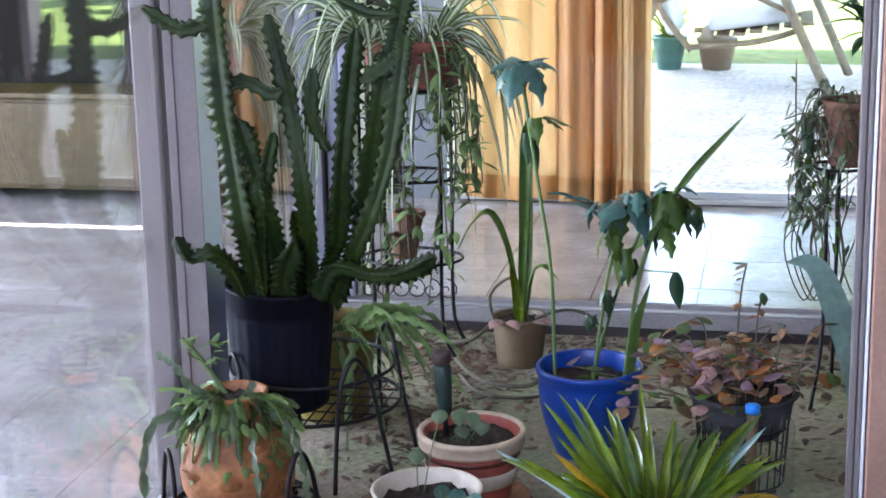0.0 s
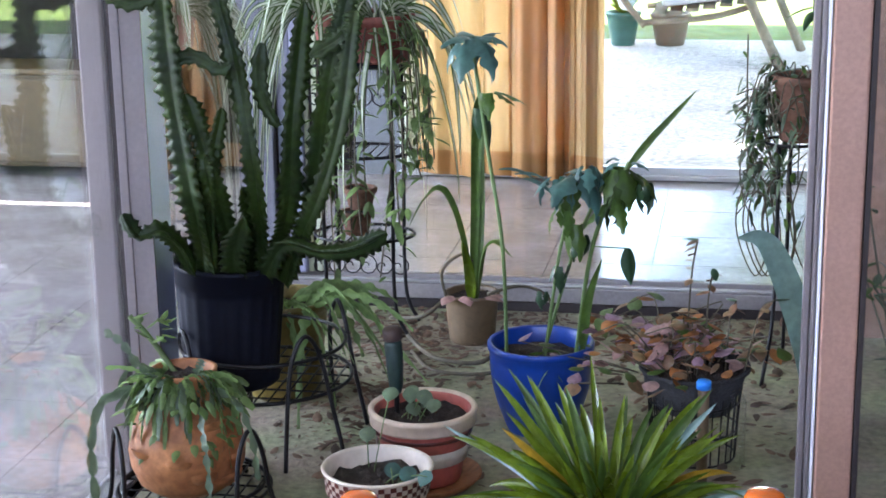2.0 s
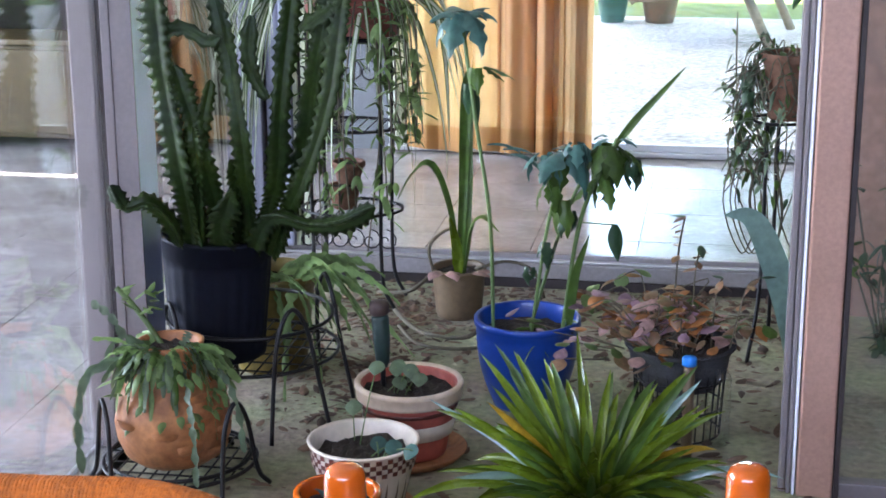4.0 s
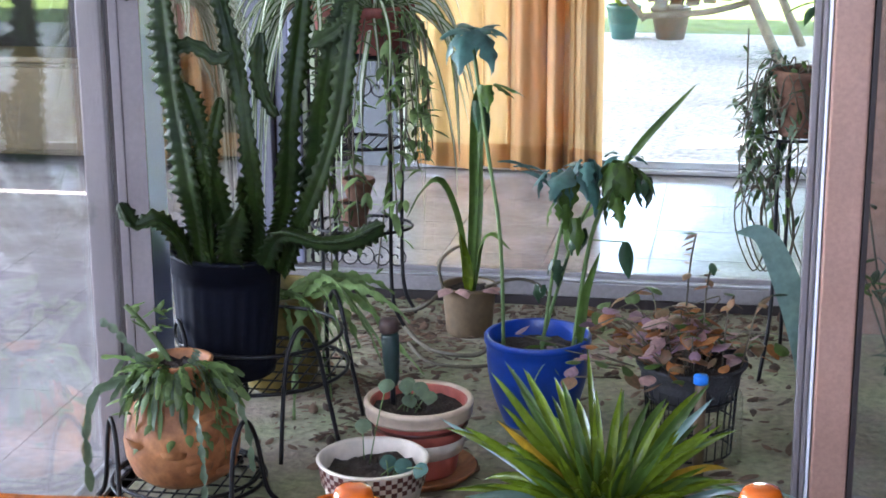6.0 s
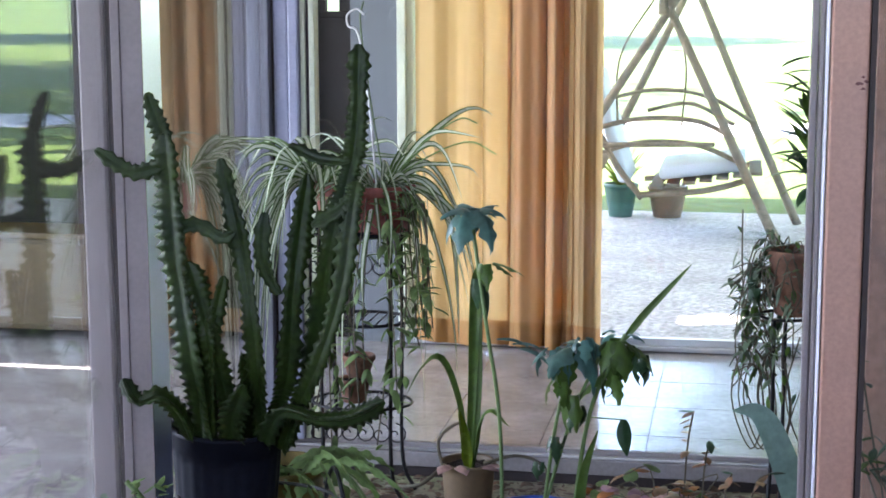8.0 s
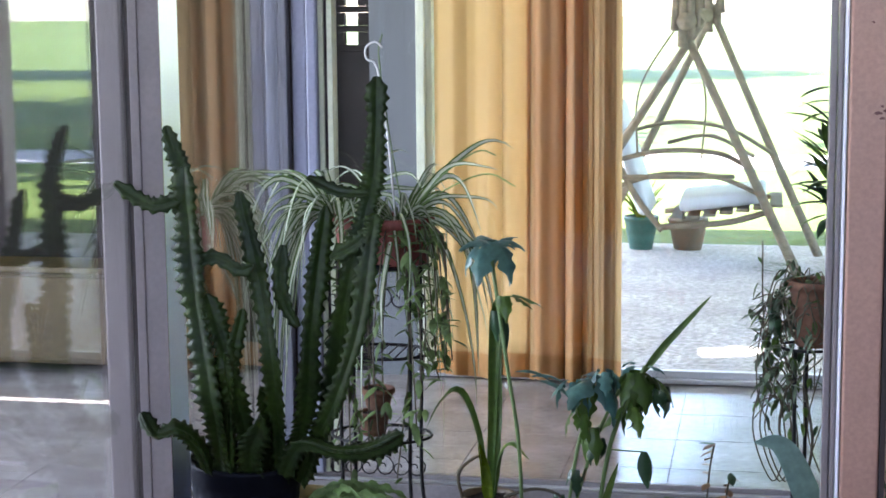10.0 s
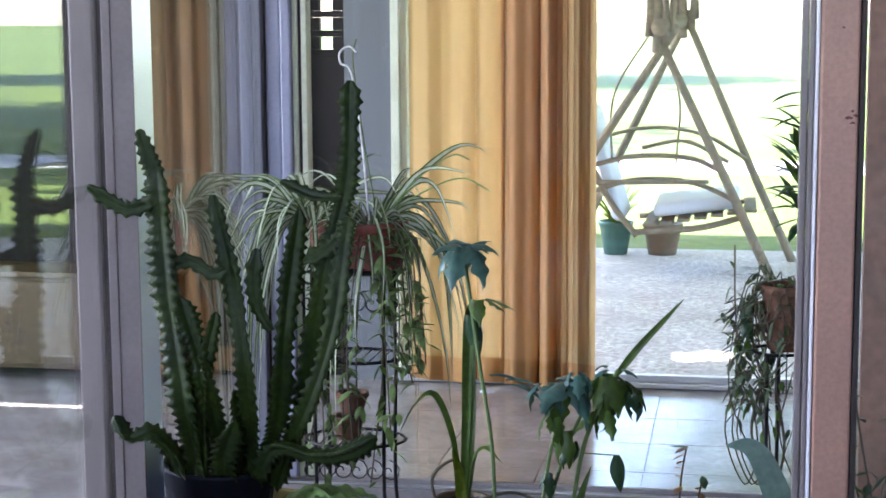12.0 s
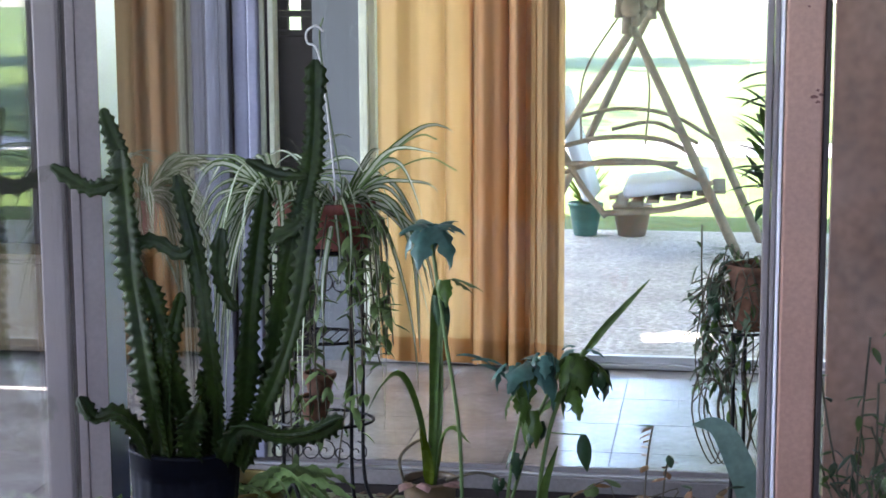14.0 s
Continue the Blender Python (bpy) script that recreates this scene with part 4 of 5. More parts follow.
for k in range(22):
    a = 2 * math.pi * k / 22
    mesh("brush_stroke", *ribbon([(c[0] + (r + 0.0014) * math.cos(a + 0.02 * math.sin(z * 90 + k)), c[1] + (r + 0.0014) * math.sin(a + 0.02 * math.sin(z * 90 + k)), z) for r, z in ((0.0765, 0.018), (0.0825, 0.043), (0.0885, 0.068), (0.0955, 0.098))], 0.007, 0.0, V((-math.sin(a), math.cos(a), 0)), 2), BROWN_POT, t)
mesh("soil", *disc((c[0], c[1], 0.124), 0.095, 0.009), SOIL, t)
mesh("saucer", *lathe((c[0], c[1], 0), [(0.05, 0.0), (0.09, 0.0), (0.104, 0.014), (0.102, 0.016), (0.088, 0.004)], 36), TERRACOTTA, t)

potted("orange_pot", "orange plastic pot with a small blue-green plant", (-0.66, 2.66, 0.0), 0.055, 0.072, 0.185, ORANGE, 0.15, 0.012)
pl = thing("small_plant", "small blue-green leafy plant in an orange pot", "plant", (-0.66, 2.66, 0.15))
for k in range(14):
    mesh("leaf", *blade((-0.66 + rnd.uniform(-0.04, 0.04), 2.66 + rnd.uniform(-0.04, 0.04), 0.155), rnd.uniform(0, 6.28), rnd.uniform(10, 60), 0.045, 0.02, 0.3, 0.6, n=5, cols=2), LEAF_BLUE, pl)


def seedling(at, n, col, lean=0.0, h=0.06):
    """Young plant: thin stalks, each with a rounded leaf."""
    s = thing("seedling", "small green seedling with rounded leaves", "seedling", at)
    for k in range(n):
        p = V(at) + V((rnd.uniform(-0.03, 0.03), rnd.uniform(-0.02, 0.02), 0))
        q = p + V((rnd.uniform(-0.04, 0.05) + lean, rnd.uniform(-0.04, 0.02), h * rnd.uniform(0.6, 1.2)))
        st = mesh("stalk", *tube(smooth_path([p, p.lerp(q, 0.6) + V((0, 0, 0.01)), q], 6), 0.0013, 5), STEM, s)
        mesh("leaf", *blade(q + V((0, 0.012, 0.008)), rnd.uniform(-2.2, -0.9), rnd.uniform(-48, -20), 0.036, 0.040, 0.15, 0.15, n=7, cols=6), col, st)
    return s


seedling((-0.64, 2.96, 0.126), 4, LEAF_BLUE, 0.03, 0.035)
seedling((-0.72, 2.99, 0.126), 2, LEAF_GREY, 0.03, 0.16)
t = potted("terracotta_pot", "painted terracotta pot with cream rim and rose band", (-0.649, 3.27, 0.012), 0.080, 0.106, 0.155, ROSE, 0.132, 0.003)
mesh("rim", *lathe((-0.649, 3.27, 0.012), [(0.1065, 0.124), (0.113, 0.126), (0.114, 0.132), (0.1135, 0.146), (0.1165, 0.149), (0.1170, 0.155), (0.1140, 0.160), (0.107, 0.160), (0.103, 0.154), (0.100, 0.118)], 44), TAN, t, "tan glazed rim")
mesh("band", *lathe((-0.649, 3.27, 0.012), [(0.0925, 0.050), (0.0938, 0.050), (0.1012, 0.084), (0.1000, 0.0845)], 44), CREAM, t, "pale painted band")
mesh("band", *lathe((-0.649, 3.27, 0.012), [(0.1035, 0.106), (0.1045, 0.106), (0.1058, 0.114), (0.1048, 0.1145)], 44), MAROON, t, "dark painted line")
mesh("saucer", *lathe((-0.649, 3.27, 0.0), [(0.06, 0.0), (0.105, 0.0), (0.125, 0.020), (0.122, 0.022), (0.10, 0.010), (0.05, 0.010)], 36), TERRACOTTA, t, "terracotta saucer")
seedling((-0.665, 3.25, 0.145), 6, LEAF_GREY, 0.01, 0.055)
g = thing("garden_trowel", "garden hand tool with dark green grip stuck in the soil", "hand tool", (-0.711, 3.3, 0.13))
ax = [(-0.7105, 3.30, 0.125), (-0.7115, 3.30, 0.18), (-0.7118, 3.30, 0.188)]
mesh("shank", *tube(ax, 0.006, 8), IRON, g)
gr = mesh("grip", *tube([(-0.7118, 3.30, 0.186), (-0.712, 3.30, 0.20), (-0.714, 3.30, 0.25), (-0.716, 3.30, 0.295), (-0.7165, 3.30, 0.303)], [0.010, 0.015, 0.0185, 0.0195, 0.017], 14), HANDLE_GREEN, g, "dark green rubber grip")
mesh("end_cap", *tube([(-0.7165, 3.30, 0.304), (-0.717, 3.30, 0.308), (-0.718, 3.30, 0.325), (-0.7185, 3.30, 0.333), (-0.7186, 3.30, 0.336)], [0.017, 0.021, 0.022, 0.018, 0.008], 14), DARK_BROWN, gr, "brown end cap")

# ---------------------------------------------------------------- blue pot with tall leafy shoots
t = potted("blue_pot", "cobalt-blue plastic pot on the concrete floor", (-0.439, 3.62, 0.0), 0.078, 0.118, 0.212, BLUE, 0.172, 0.009, 0.012)
pl = thing("leafy_shoots", "tall thin green shoots with drooping blue-green leaves in a blue pot", "plant", (-0.439, 3.62, 0.17))
for path, r in (([(-0.515, 3.60, 0.16), (-0.526, 3.617, 0.431), (-0.558, 3.633, 0.636), (-0.593, 3.65, 0.862)], 0.0045), ([(-0.43, 3.60, 0.16), (-0.392, 3.6, 0.44), (-0.352, 3.6, 0.571)], 0.004),
                ([(-0.36, 3.60, 0.16), (-0.318, 3.6, 0.455), (-0.241, 3.6, 0.638)], 0.005), ([(-0.44, 3.65, 0.16), (-0.36, 3.62, 0.44), (-0.30, 3.61, 0.58)], 0.004)):
    mesh("stem", *tube(smooth_path(path, 16), r, 8), STEM, pl)
mesh("spear_leaf", *ribbon(smooth_path([(-0.252, 3.6, 0.615), (-0.20, 3.6, 0.685), (-0.15, 3.6, 0.742), (-0.098, 3.6, 0.80)], 10), 0.017, 0.8, None, 4), LEAF, pl)
mesh("spear_leaf", *ribbon(smooth_path([(-0.34, 3.57, 0.20), (-0.325, 3.56, 0.33), (-0.295, 3.55, 0.43)], 10), 0.022, 0.5, None, 4), LEAF, pl)


def leaf_cluster(owner, at, n, size, mat, spread=(-3.14, 3.14), droop=(-75, 10), lobes=0):
    for k in range(n):
        a = spread[0] + (spread[1] - spread[0]) * (k + rnd.uniform(0.1, 0.9)) / n
        s = size * rnd.uniform(0.6, 1.08)
        p = V(at) + V((math.cos(a), math.sin(a), 0)) * 0.018
        mesh("leaf", *blade(p, a, rnd.uniform(*droop), s, s * rnd.uniform(0.40, 0.56), 0.4, rnd.uniform(0.3, 0.9), lobes or rnd.choice((2, 3)), 16), mat, owner)


leaf_cluster(pl, (-0.592, 3.65, 0.905), 10, 0.128, LEAF_BLUE, droop=(-45, 20))
leaf_cluster(pl, (-0.598, 3.65, 0.90), 4, 0.07, LEAF_BLUE, droop=(15, 60))
leaf_cluster(pl, (-0.560, 3.63, 0.785), 5, 0.085, LEAF, (-2.4, 0.6), (-85, -10))
leaf_cluster(pl, (-0.352, 3.60, 0.61), 8, 0.122, LEAF_BLUE, droop=(-70, 10))
leaf_cluster(pl, (-0.37, 3.60, 0.60), 4, 0.122, LEAF, (-3.3, -1.2), (-85, -50))
leaf_cluster(pl, (-0.265, 3.60, 0.625), 9, 0.122, LEAF, droop=(-85, -10))
leaf_cluster(pl, (-0.25, 3.60, 0.64), 4, 0.07, LEAF_BLUE, droop=(0, 60))
leaf_cluster(pl, (-0.36, 3.59, 0.50), 4, 0.085, LEAF, (-2.8, 0.2), (-90, -60))
leaf_cluster(pl, (-0.39, 3.6, 0.40), 3, 0.065, LEAF_DARK, (-3.0, 0.5), (-90, -50))
leaf_cluster(pl, (-0.43, 3.6, 0.34), 2, 0.06, LEAF_DARK, (-2.2, -0.6), (-90, -60))
for at, n, sz, m in (((-0.40, 3.60, 0.60), 5, 0.10, LEAF_BLUE), ((-0.33, 3.58, 0.63), 6, 0.10, LEAF_BLUE), ((-0.235, 3.60, 0.61), 6, 0.09, LEAF), ((-0.205, 3.60, 0.59), 4, 0.085, LEAF_DARK), ((-0.385, 3.59, 0.53), 4, 0.09, LEAF), ((-0.27, 3.59, 0.55), 5, 0.095, LEAF), ((-0.345, 3.59, 0.47), 3, 0.08, LEAF_DARK)):
    leaf_cluster(pl, at, n, sz * 0.85, m, droop=(-88, -25), lobes=3)
mesh("stalk", *tube(smooth_path([(-0.325, 3.6, 0.445), (-0.27, 3.61, 0.44), (-0.243, 3.62, 0.437)], 8), 0.0016, 5), STEM, pl)
mesh("leaf", *blade((-0.243, 3.62, 0.437), -0.9, -72, 0.085, 0.048, 0.4, 0.2), LEAF_DARK, pl)
for at, a in (((-0.50, 3.63, 0.60), 0.4), ((-0.48, 3.63, 0.59), -0.5), ((-0.535, 3.63, 0.61), 0.2)):
    mesh("leaf", *blade(at, a, 10, 0.10, 0.028, 0.4, 0.8), LEAF_BLUE, pl)
for k in range(9):
    mesh("basal_leaf", *ribbon(arch((-0.439 + rnd.uniform(-0.06, 0.06), 3.60 + rnd.uniform(-0.05, 0.05), 0.165), rnd.uniform(-3.1, 0.6), rnd.uniform(0.07, 0.14), rnd.uniform(0.6, 1.0), rnd.uniform(0.7, 1.4)), 0.014, 0.3), LEAF_PALE if k % 2 else LEAF, pl)

# ---------------------------------------------------------------- brown pot with a strap-leaved bulb
potted("brown_pot", "plain brown pot by the glass partition", (-0.703, 4.25, 0.0), 0.062, 0.072, 0.135, BROWN_POT, 0.118, 0.006)
pl = thing("amaryllis", "strap-leaved bulb plant with a tall green shoot in a brown pot", "plant", (-0.703, 4.25, 0.12))
mesh("leaf", *ribbon(smooth_path([(-0.697, 4.23, 0.12), (-0.682, 4.20, 0.357), (-0.672, 4.17, 0.54), (-0.658, 4.14, 0.70)], 14), 0.034, 0.5, None, 4, lambda u: 0.55 + 0.45 * u if u < 0.9 else (1 - u) * 9.5), LEAF, pl)
mesh("leaf", *ribbon(smooth_path([(-0.688, 4.23, 0.12), (-0.672, 4.22, 0.357), (-0.664, 4.19, 0.52), (-0.65, 4.18, 0.64)], 14), 0.026, 0.5, None, 4), LEAF, pl)
mesh("leaf", *ribbon(smooth_path([(-0.706, 4.22, 0.12), (-0.717, 4.167, 0.31), (-0.755, 4.133, 0.436), (-0.80, 4.11, 0.42), (-0.842, 4.1, 0.345)], 18), 0.036, 0.4, V((0.2, 1, 0.3))), LEAF, pl)
mesh("leaf", *ribbon(smooth_path([(-0.686, 4.22, 0.12), (-0.662, 4.167, 0.262), (-0.622, 4.133, 0.312), (-0.57, 4.1, 0.275)], 18), 0.032, 0.4, V((0.2, 1, 0.3))), LEAF, pl)
mesh("leaf", *ribbon(smooth_path([(-0.696, 4.21, 0.12), (-0.70, 4.19, 0.22), (-0.715, 4.17, 0.30)], 10), 0.03, 0.4), LEAF_BRIGHT, pl)
leaf_cluster(pl, (-0.66, 4.15, 0.655), 4, 0.11, LEAF_DARK, (-2.6, -0.2), (-88, -50))
for k, (x, dx) in enumerate(((-0.745, -0.02), (-0.72, -0.03), (-0.66, 0.03), (-0.64, 0.02))):
    mesh("fallen_petal", *blade((x, 4.20, 0.135), -2.0 + k, 20, 0.06, 0.05, 0.3, 0.9, n=6), PINK_LEAF, pl)
for path in ([(-0.76, 4.22, 0.10), (-0.775, 4.2, 0.2), (-0.72, 4.19, 0.255), (-0.69, 4.19, 0.235)], [(-0.66, 4.25, 0.13), (-0.57, 4.25, 0.155), (-0.50, 4.25, 0.13), (-0.47, 4.24, 0.06)]):
    mesh("runner", *tube(smooth_path(path, 16), 0.0045, 6), VINE_STEM, pl)

# ---------------------------------------------------------------- begonia in a lined wire basket
t = thing("wire_basket", "tall black wire basket with a dark lined planter", "planter", (-0.086, 3.5, 0))
c = (-0.086, 3.5, 0)
mesh("liner", *lathe((c[0], c[1], 0.115), pot_profile(0.088, 0.117, 0.095, 0.006), 48, 0.05), FELT, t, "charcoal felt liner")
mesh("soil", *disc((c[0], c[1], 0.195), 0.105, 0.012), SOIL, t)
for z in (0.005, 0.07, 0.135):
    mesh("hoop", *ring((c[0], c[1], z), 0.092 + z * 0.06, 0.0025), IRON, t)
for k in range(28):
    a = 2 * math.pi * k / 28
    mesh("wire", *tube([(c[0] + r * math.cos(a), c[1] + r * math.sin(a), z) for r, z in ((0.092, 0.003), (0.100, 0.135), (0.106, 0.180))], 0.0017, 5), IRON, t)
mesh("scalloped_edge", *tube([(c[0] + 0.119 * math.cos(a * 0.05236), c[1] + 0.119 * math.sin(a * 0.05236), 0.205 + 0.005 * (a % 2)) for a in range(120)], 0.0035, 5, True), FELT, t, "scalloped edge of the liner")
pl = thing("begonia", "bronze and pink-leaved begonia spreading over its basket", "plant", (c[0], c[1], 0.2))
for k in range(230):
    a, rr = rnd.uniform(0, 6.283), abs(rnd.gauss(0.0, 0.095))
    p = V((c[0] + rr * math.cos(a) * 1.35 - 0.02, c[1] + rr * math.sin(a), 0.200 + 0.12 * max(0, 1 - rr / 0.16) * rnd.random() + 0.015))
    if k % 3 == 0:
        mesh("stalk", *tube([(c[0] + 0.6 * (p.x - c[0]), c[1] + 0.6 * (p.y - c[1]), 0.195), p], 0.0016, 5), VINE_STEM, pl)
    s = rnd.uniform(0.028, 0.050)
    mesh("leaf", *blade(p, rnd.uniform(0, 6.28), rnd.uniform(-40, 45), s, s * 0.95, 0.2, rnd.uniform(0, 0.8), n=5), (PINK_LEAF, BEGONIA, ORANGE_LEAF, MAUVE_LEAF, BEGONIA, PINK_LEAF, BEGONIA, LEAF, ORANGE_LEAF)[k % 9], pl)
for k in range(60):
    a = rnd.uniform(-0.5, 1)
    p = V((-0.33 + 0.26 * rnd.random(), 3.55 + rnd.uniform(-0.1, 0.14), 0.20 + rnd.uniform(0.0, 0.11)))
    s = rnd.uniform(0.030, 0.052)
    mesh("leaf", *blade(p, rnd.uniform(0, 6.28), rnd.uniform(-40, 45), s, s * 0.95, 0.2, rnd.uniform(0, 0.8), n=5), (PINK_LEAF, ORANGE_LEAF, MAUVE_LEAF, BEGONIA, LEAF_PALE, ORANGE_LEAF)[k % 6], pl)
    if k % 3 == 0:
        mesh("stalk", *tube(smooth_path([(c[0] - 0.07, c[1], 0.20), (p + V((0.06, -0.02, 0.02))), p], 8), 0.0016, 5), VINE_STEM, pl)
for path, hs in (([(-0.105, 3.5, 0.2), (-0.100, 3.5, 0.36), (-0.094, 3.5, 0.44), (-0.085, 3.5, 0.495)], 7), ([(-0.065, 3.5, 0.2), (-0.06, 3.5, 0.36), (-0.05, 3.5, 0.43)], 5), ([(-0.02, 3.48, 0.2), (-0.012, 3.48, 0.33), (0.0, 3.48, 0.365)], 4), ([(0.02, 3.48, 0.2), (0.05, 3.48, 0.34), (0.08, 3.48, 0.37)], 4)):
    sp = smooth_path(path, 10)
    st = mesh("stem", *tube(sp, 0.0022, 5), VINE_STEM, pl)
    for j in range(hs):
        p = sp[10 - int(j * 6 / hs)]
        mesh("leaf", *blade(p, rnd.uniform(0, 6.28), rnd.uniform(-50, 20), 0.036, 0.022, 0.3, 0.4, n=5), BEGONIA if j else LEAF_DARK, st)

t = thing("plastic_bottle", "slim clear plastic bottle with a bright blue cap stuck upside down", "bottle", (-0.062, 3.35, 0))
nk = mesh("neck", *lathe((-0.062, 3.35, 0), [(0.008, 0.0), (0.012, 0.0), (0.012, 0.208), (0.010, 0.21)], 20), BROWN_POT, t, "dull brown slim tube")
mesh("cap", *lathe((-0.062, 3.35, 0.208), [(0.010, 0), (0.0155, 0.001), (0.016, 0.016), (0.014, 0.019), (0.0, 0.0195)], 20), BLUE_CAP, nk, "bright blue cap")
mesh("sleeve", *lathe((0.000, 3.44, 0.0), [(0.02, 0.0), (0.028, 0.002), (0.028, 0.15), (0.022, 0.165), (0.012, 0.18)], 24), GLASS_DUSTY, t, "clear bottle body with pale sheen")

# ---------------------------------------------------------------- bright green rosette in front
potted("low_pot", "low terracotta pot under a bright green rosette", (-0.222, 2.83, 0.0), 0.075, 0.10, 0.09, TERRACOTTA, 0.075)
pl = thing("green_rosette", "bright green rosette of narrow arching leaves with one yellowing", "plant", (-0.222, 2.83, 0.085))
for k in range(185):
    a = k * 2.39996 + rnd.uniform(-0.35, 0.35)
    u = k / 185
    ln = rnd.uniform(0.25, 0.40) * (0.85 + 0.3 * u)
    rise = 1.45 - 0.95 * u + rnd.uniform(-0.22, 0.22)
    path = arch((-0.222 + 0.02 * math.cos(a), 2.83 + 0.02 * math.sin(a), 0.08 + 0.03 * (1 - u)), a, ln * (0.50 + 0.46 * u), rise * (1.30 - 0.40 * u), rnd.uniform(0.2, 0.6) + 0.25 * u)
    mesh("leaf", *ribbon(path, rnd.uniform(0.018, 0.029), 0.6, None, 4, None, 0.18), YELLOW_LEAF if k in (67, 118) else LEAF_BRIGHT if k % 3 else LEAF, pl)

for path, w in (([(-0.22, 2.83, 0.09), (-0.05, 2.84, 0.175), (0.05, 2.85, 0.195), (0.125, 2.86, 0.175)], 0.015), ([(-0.22, 2.83, 0.09), (-0.38, 2.85, 0.21), (-0.53, 2.87, 0.285)], 0.022), ([(-0.22, 2.83, 0.09), (-0.36, 2.80, 0.17), (-0.47, 2.78, 0.17)], 0.024), ([(-0.22, 2.83, 0.1), (-0.12, 2.86, 0.25), (-0.03, 2.88, 0.35)], 0.024)):
    mesh("leaf", *ribbon(smooth_path(path, 14), w, 0.4, None, 4), LEAF_STRAP, pl, "pale blue-green leaf with a waxy sheen")

# ---------------------------------------------------------------- wire rack with spider plants and vines
t = thing("plant_rack", "tall black wire plant rack with scrolls and round shelves", "plant rack", (-1.01, 4.3, 0))
RX, RY, RR = -1.01, 4.32, 0.105
for k in range(4):
    a = math.pi / 4 + k * math.pi / 2
    x, y = RX + RR * 1.3 * math.cos(a), RY + RR * math.sin(a)
    mesh("post", *tube(smooth_path([(x + 0.05 * math.cos(a), y, 0.0), (x, y, 0.10), (x, y, 0.4), (x, y, 0.74)], 20), 0.0055, 6), IRON, t)
for z in (0.27, 0.50, 0.74):
    mesh("shelf_ring", *ring((RX, RY, z), RR * 1.32, 0.0045, 30, RR), IRON, t)
    for k in range(-4, 5):
        h = RR * math.sqrt(1 - (k / 5) ** 2)
        mesh("shelf_wire", *tube([(RX + RR * 1.32 * k / 5, RY - h, z), (RX + RR * 1.32 * k / 5, RY + h, z)], 0.002, 5), IRON, t)
for k in range(12):
    z = 0.66 if k % 2 else 0.20
    x0 = RX - 0.11 + (k // 2) * 0.044
    mesh("scroll", *tube([(x0 + (0.004 + 0.0022 * j) * math.cos(j * 0.6), RY - RR * 0.75, z + (0.004 + 0.0022 * j) * math.sin(j * 0.6)) for j in range(14)], 0.002, 5), IRON, t)
t = thing("tile_tray", "dark slate tray on top of the rack", "tray", (RX, RY, 0.745))
mesh("tray", *lathe((RX, RY, 0.745), [(0.05, 0), (0.115, 0), (0.13, 0.012), (0.127, 0.014), (0.11, 0.006)], 30), BLACK_PLASTIC, t)
t = potted("red_clay_pot", "red clay pot with raised scrolls on the rack", (-0.955, 4.29, 0.752), 0.085, 0.095, 0.125, RED_CLAY, 0.10, 0.014, group="red pots on the rack")
for k in range(9):
    a = -2.6 + k * 0.36
    d, e = V((math.cos(a), math.sin(a), 0)), V((-math.sin(a), math.cos(a), 0))
    mesh("scroll", *tube([V((-0.955, 4.29, 0.815)) + d * 0.094 + e * ((0.003 + 0.0013 * j) * math.cos(j * 0.6 + k)) + V((0, 0, (0.003 + 0.0013 * j) * math.sin(j * 0.6 + k))) for j in range(13)], 0.0018, 5), RED_CLAY, t)
potted("red_clay_pot", "red clay pot beside its twin on the rack", (-1.075, 4.40, 0.752), 0.065, 0.080, 0.12, RED_CLAY, 0.10, 0.012, group="red pots on the rack")
potted("small_clay_pot", "small terracotta pot on the lower shelf", (-1.025, 4.29, 0.277), 0.032, 0.042, 0.065, CLAY_DULL, 0.055, 0.008, group="small clay pots")
potted("small_clay_pot", "small terracotta pot stacked above another", (-1.015, 4.30, 0.345), 0.03, 0.042, 0.06, CLAY_DULL, 0.05, 0.008, group="small clay pots")


def spider_plant(name, label, base, n, reach, seed, bias=None):
    """Tuft of long arching blades, green with a cream middle."""
    q = random.Random(seed)
    s = thing(name, label, "spider plant", base)
    for k in range(n):
        a = q.uniform(0, 2 * math.pi) if bias is None or k % 2 else bias + q.uniform(-0.6, 0.6)
        ln = reach * q.uniform(0.55, 1.1)
        path = arch((base[0] + 0.03 * math.cos(a), base[1] + 0.03 * math.sin(a), base[2]), a, ln, q.uniform(0.3, 1.45), q.uniform(0.8, 2.4), 12)
        path = [p + V((0.012 * math.sin(0.5 * i + k), 0, 0.010 * math.sin(0.7 * i + 2 * k))) * (i / 12) for i, p in enumerate(path)]
        v, f = ribbon(path, q.uniform(0.009, 0.021), 0.3, None, 4)
        mesh("leaf", v, f, [LEAF, LEAF_STRIPE], s, slots=[1 if j % 4 in (1, 2) else 0 for j in range(len(f))])
    return s


spider_plant("spider_plant", "variegated spider plant arching out of a red clay pot", (-0.95, 4.29, 0.86), 60, 0.37, 3)
spider_plant("spider_plant", "variegated spider plant with upright striped leaves", (-1.12, 4.33, 0.87), 52, 0.36, 5, 3.3)
pl = thing("trailing_runner", "pale runners of the spider plant reaching over the curtain", "plant", (-0.95, 4.29, 0.86))
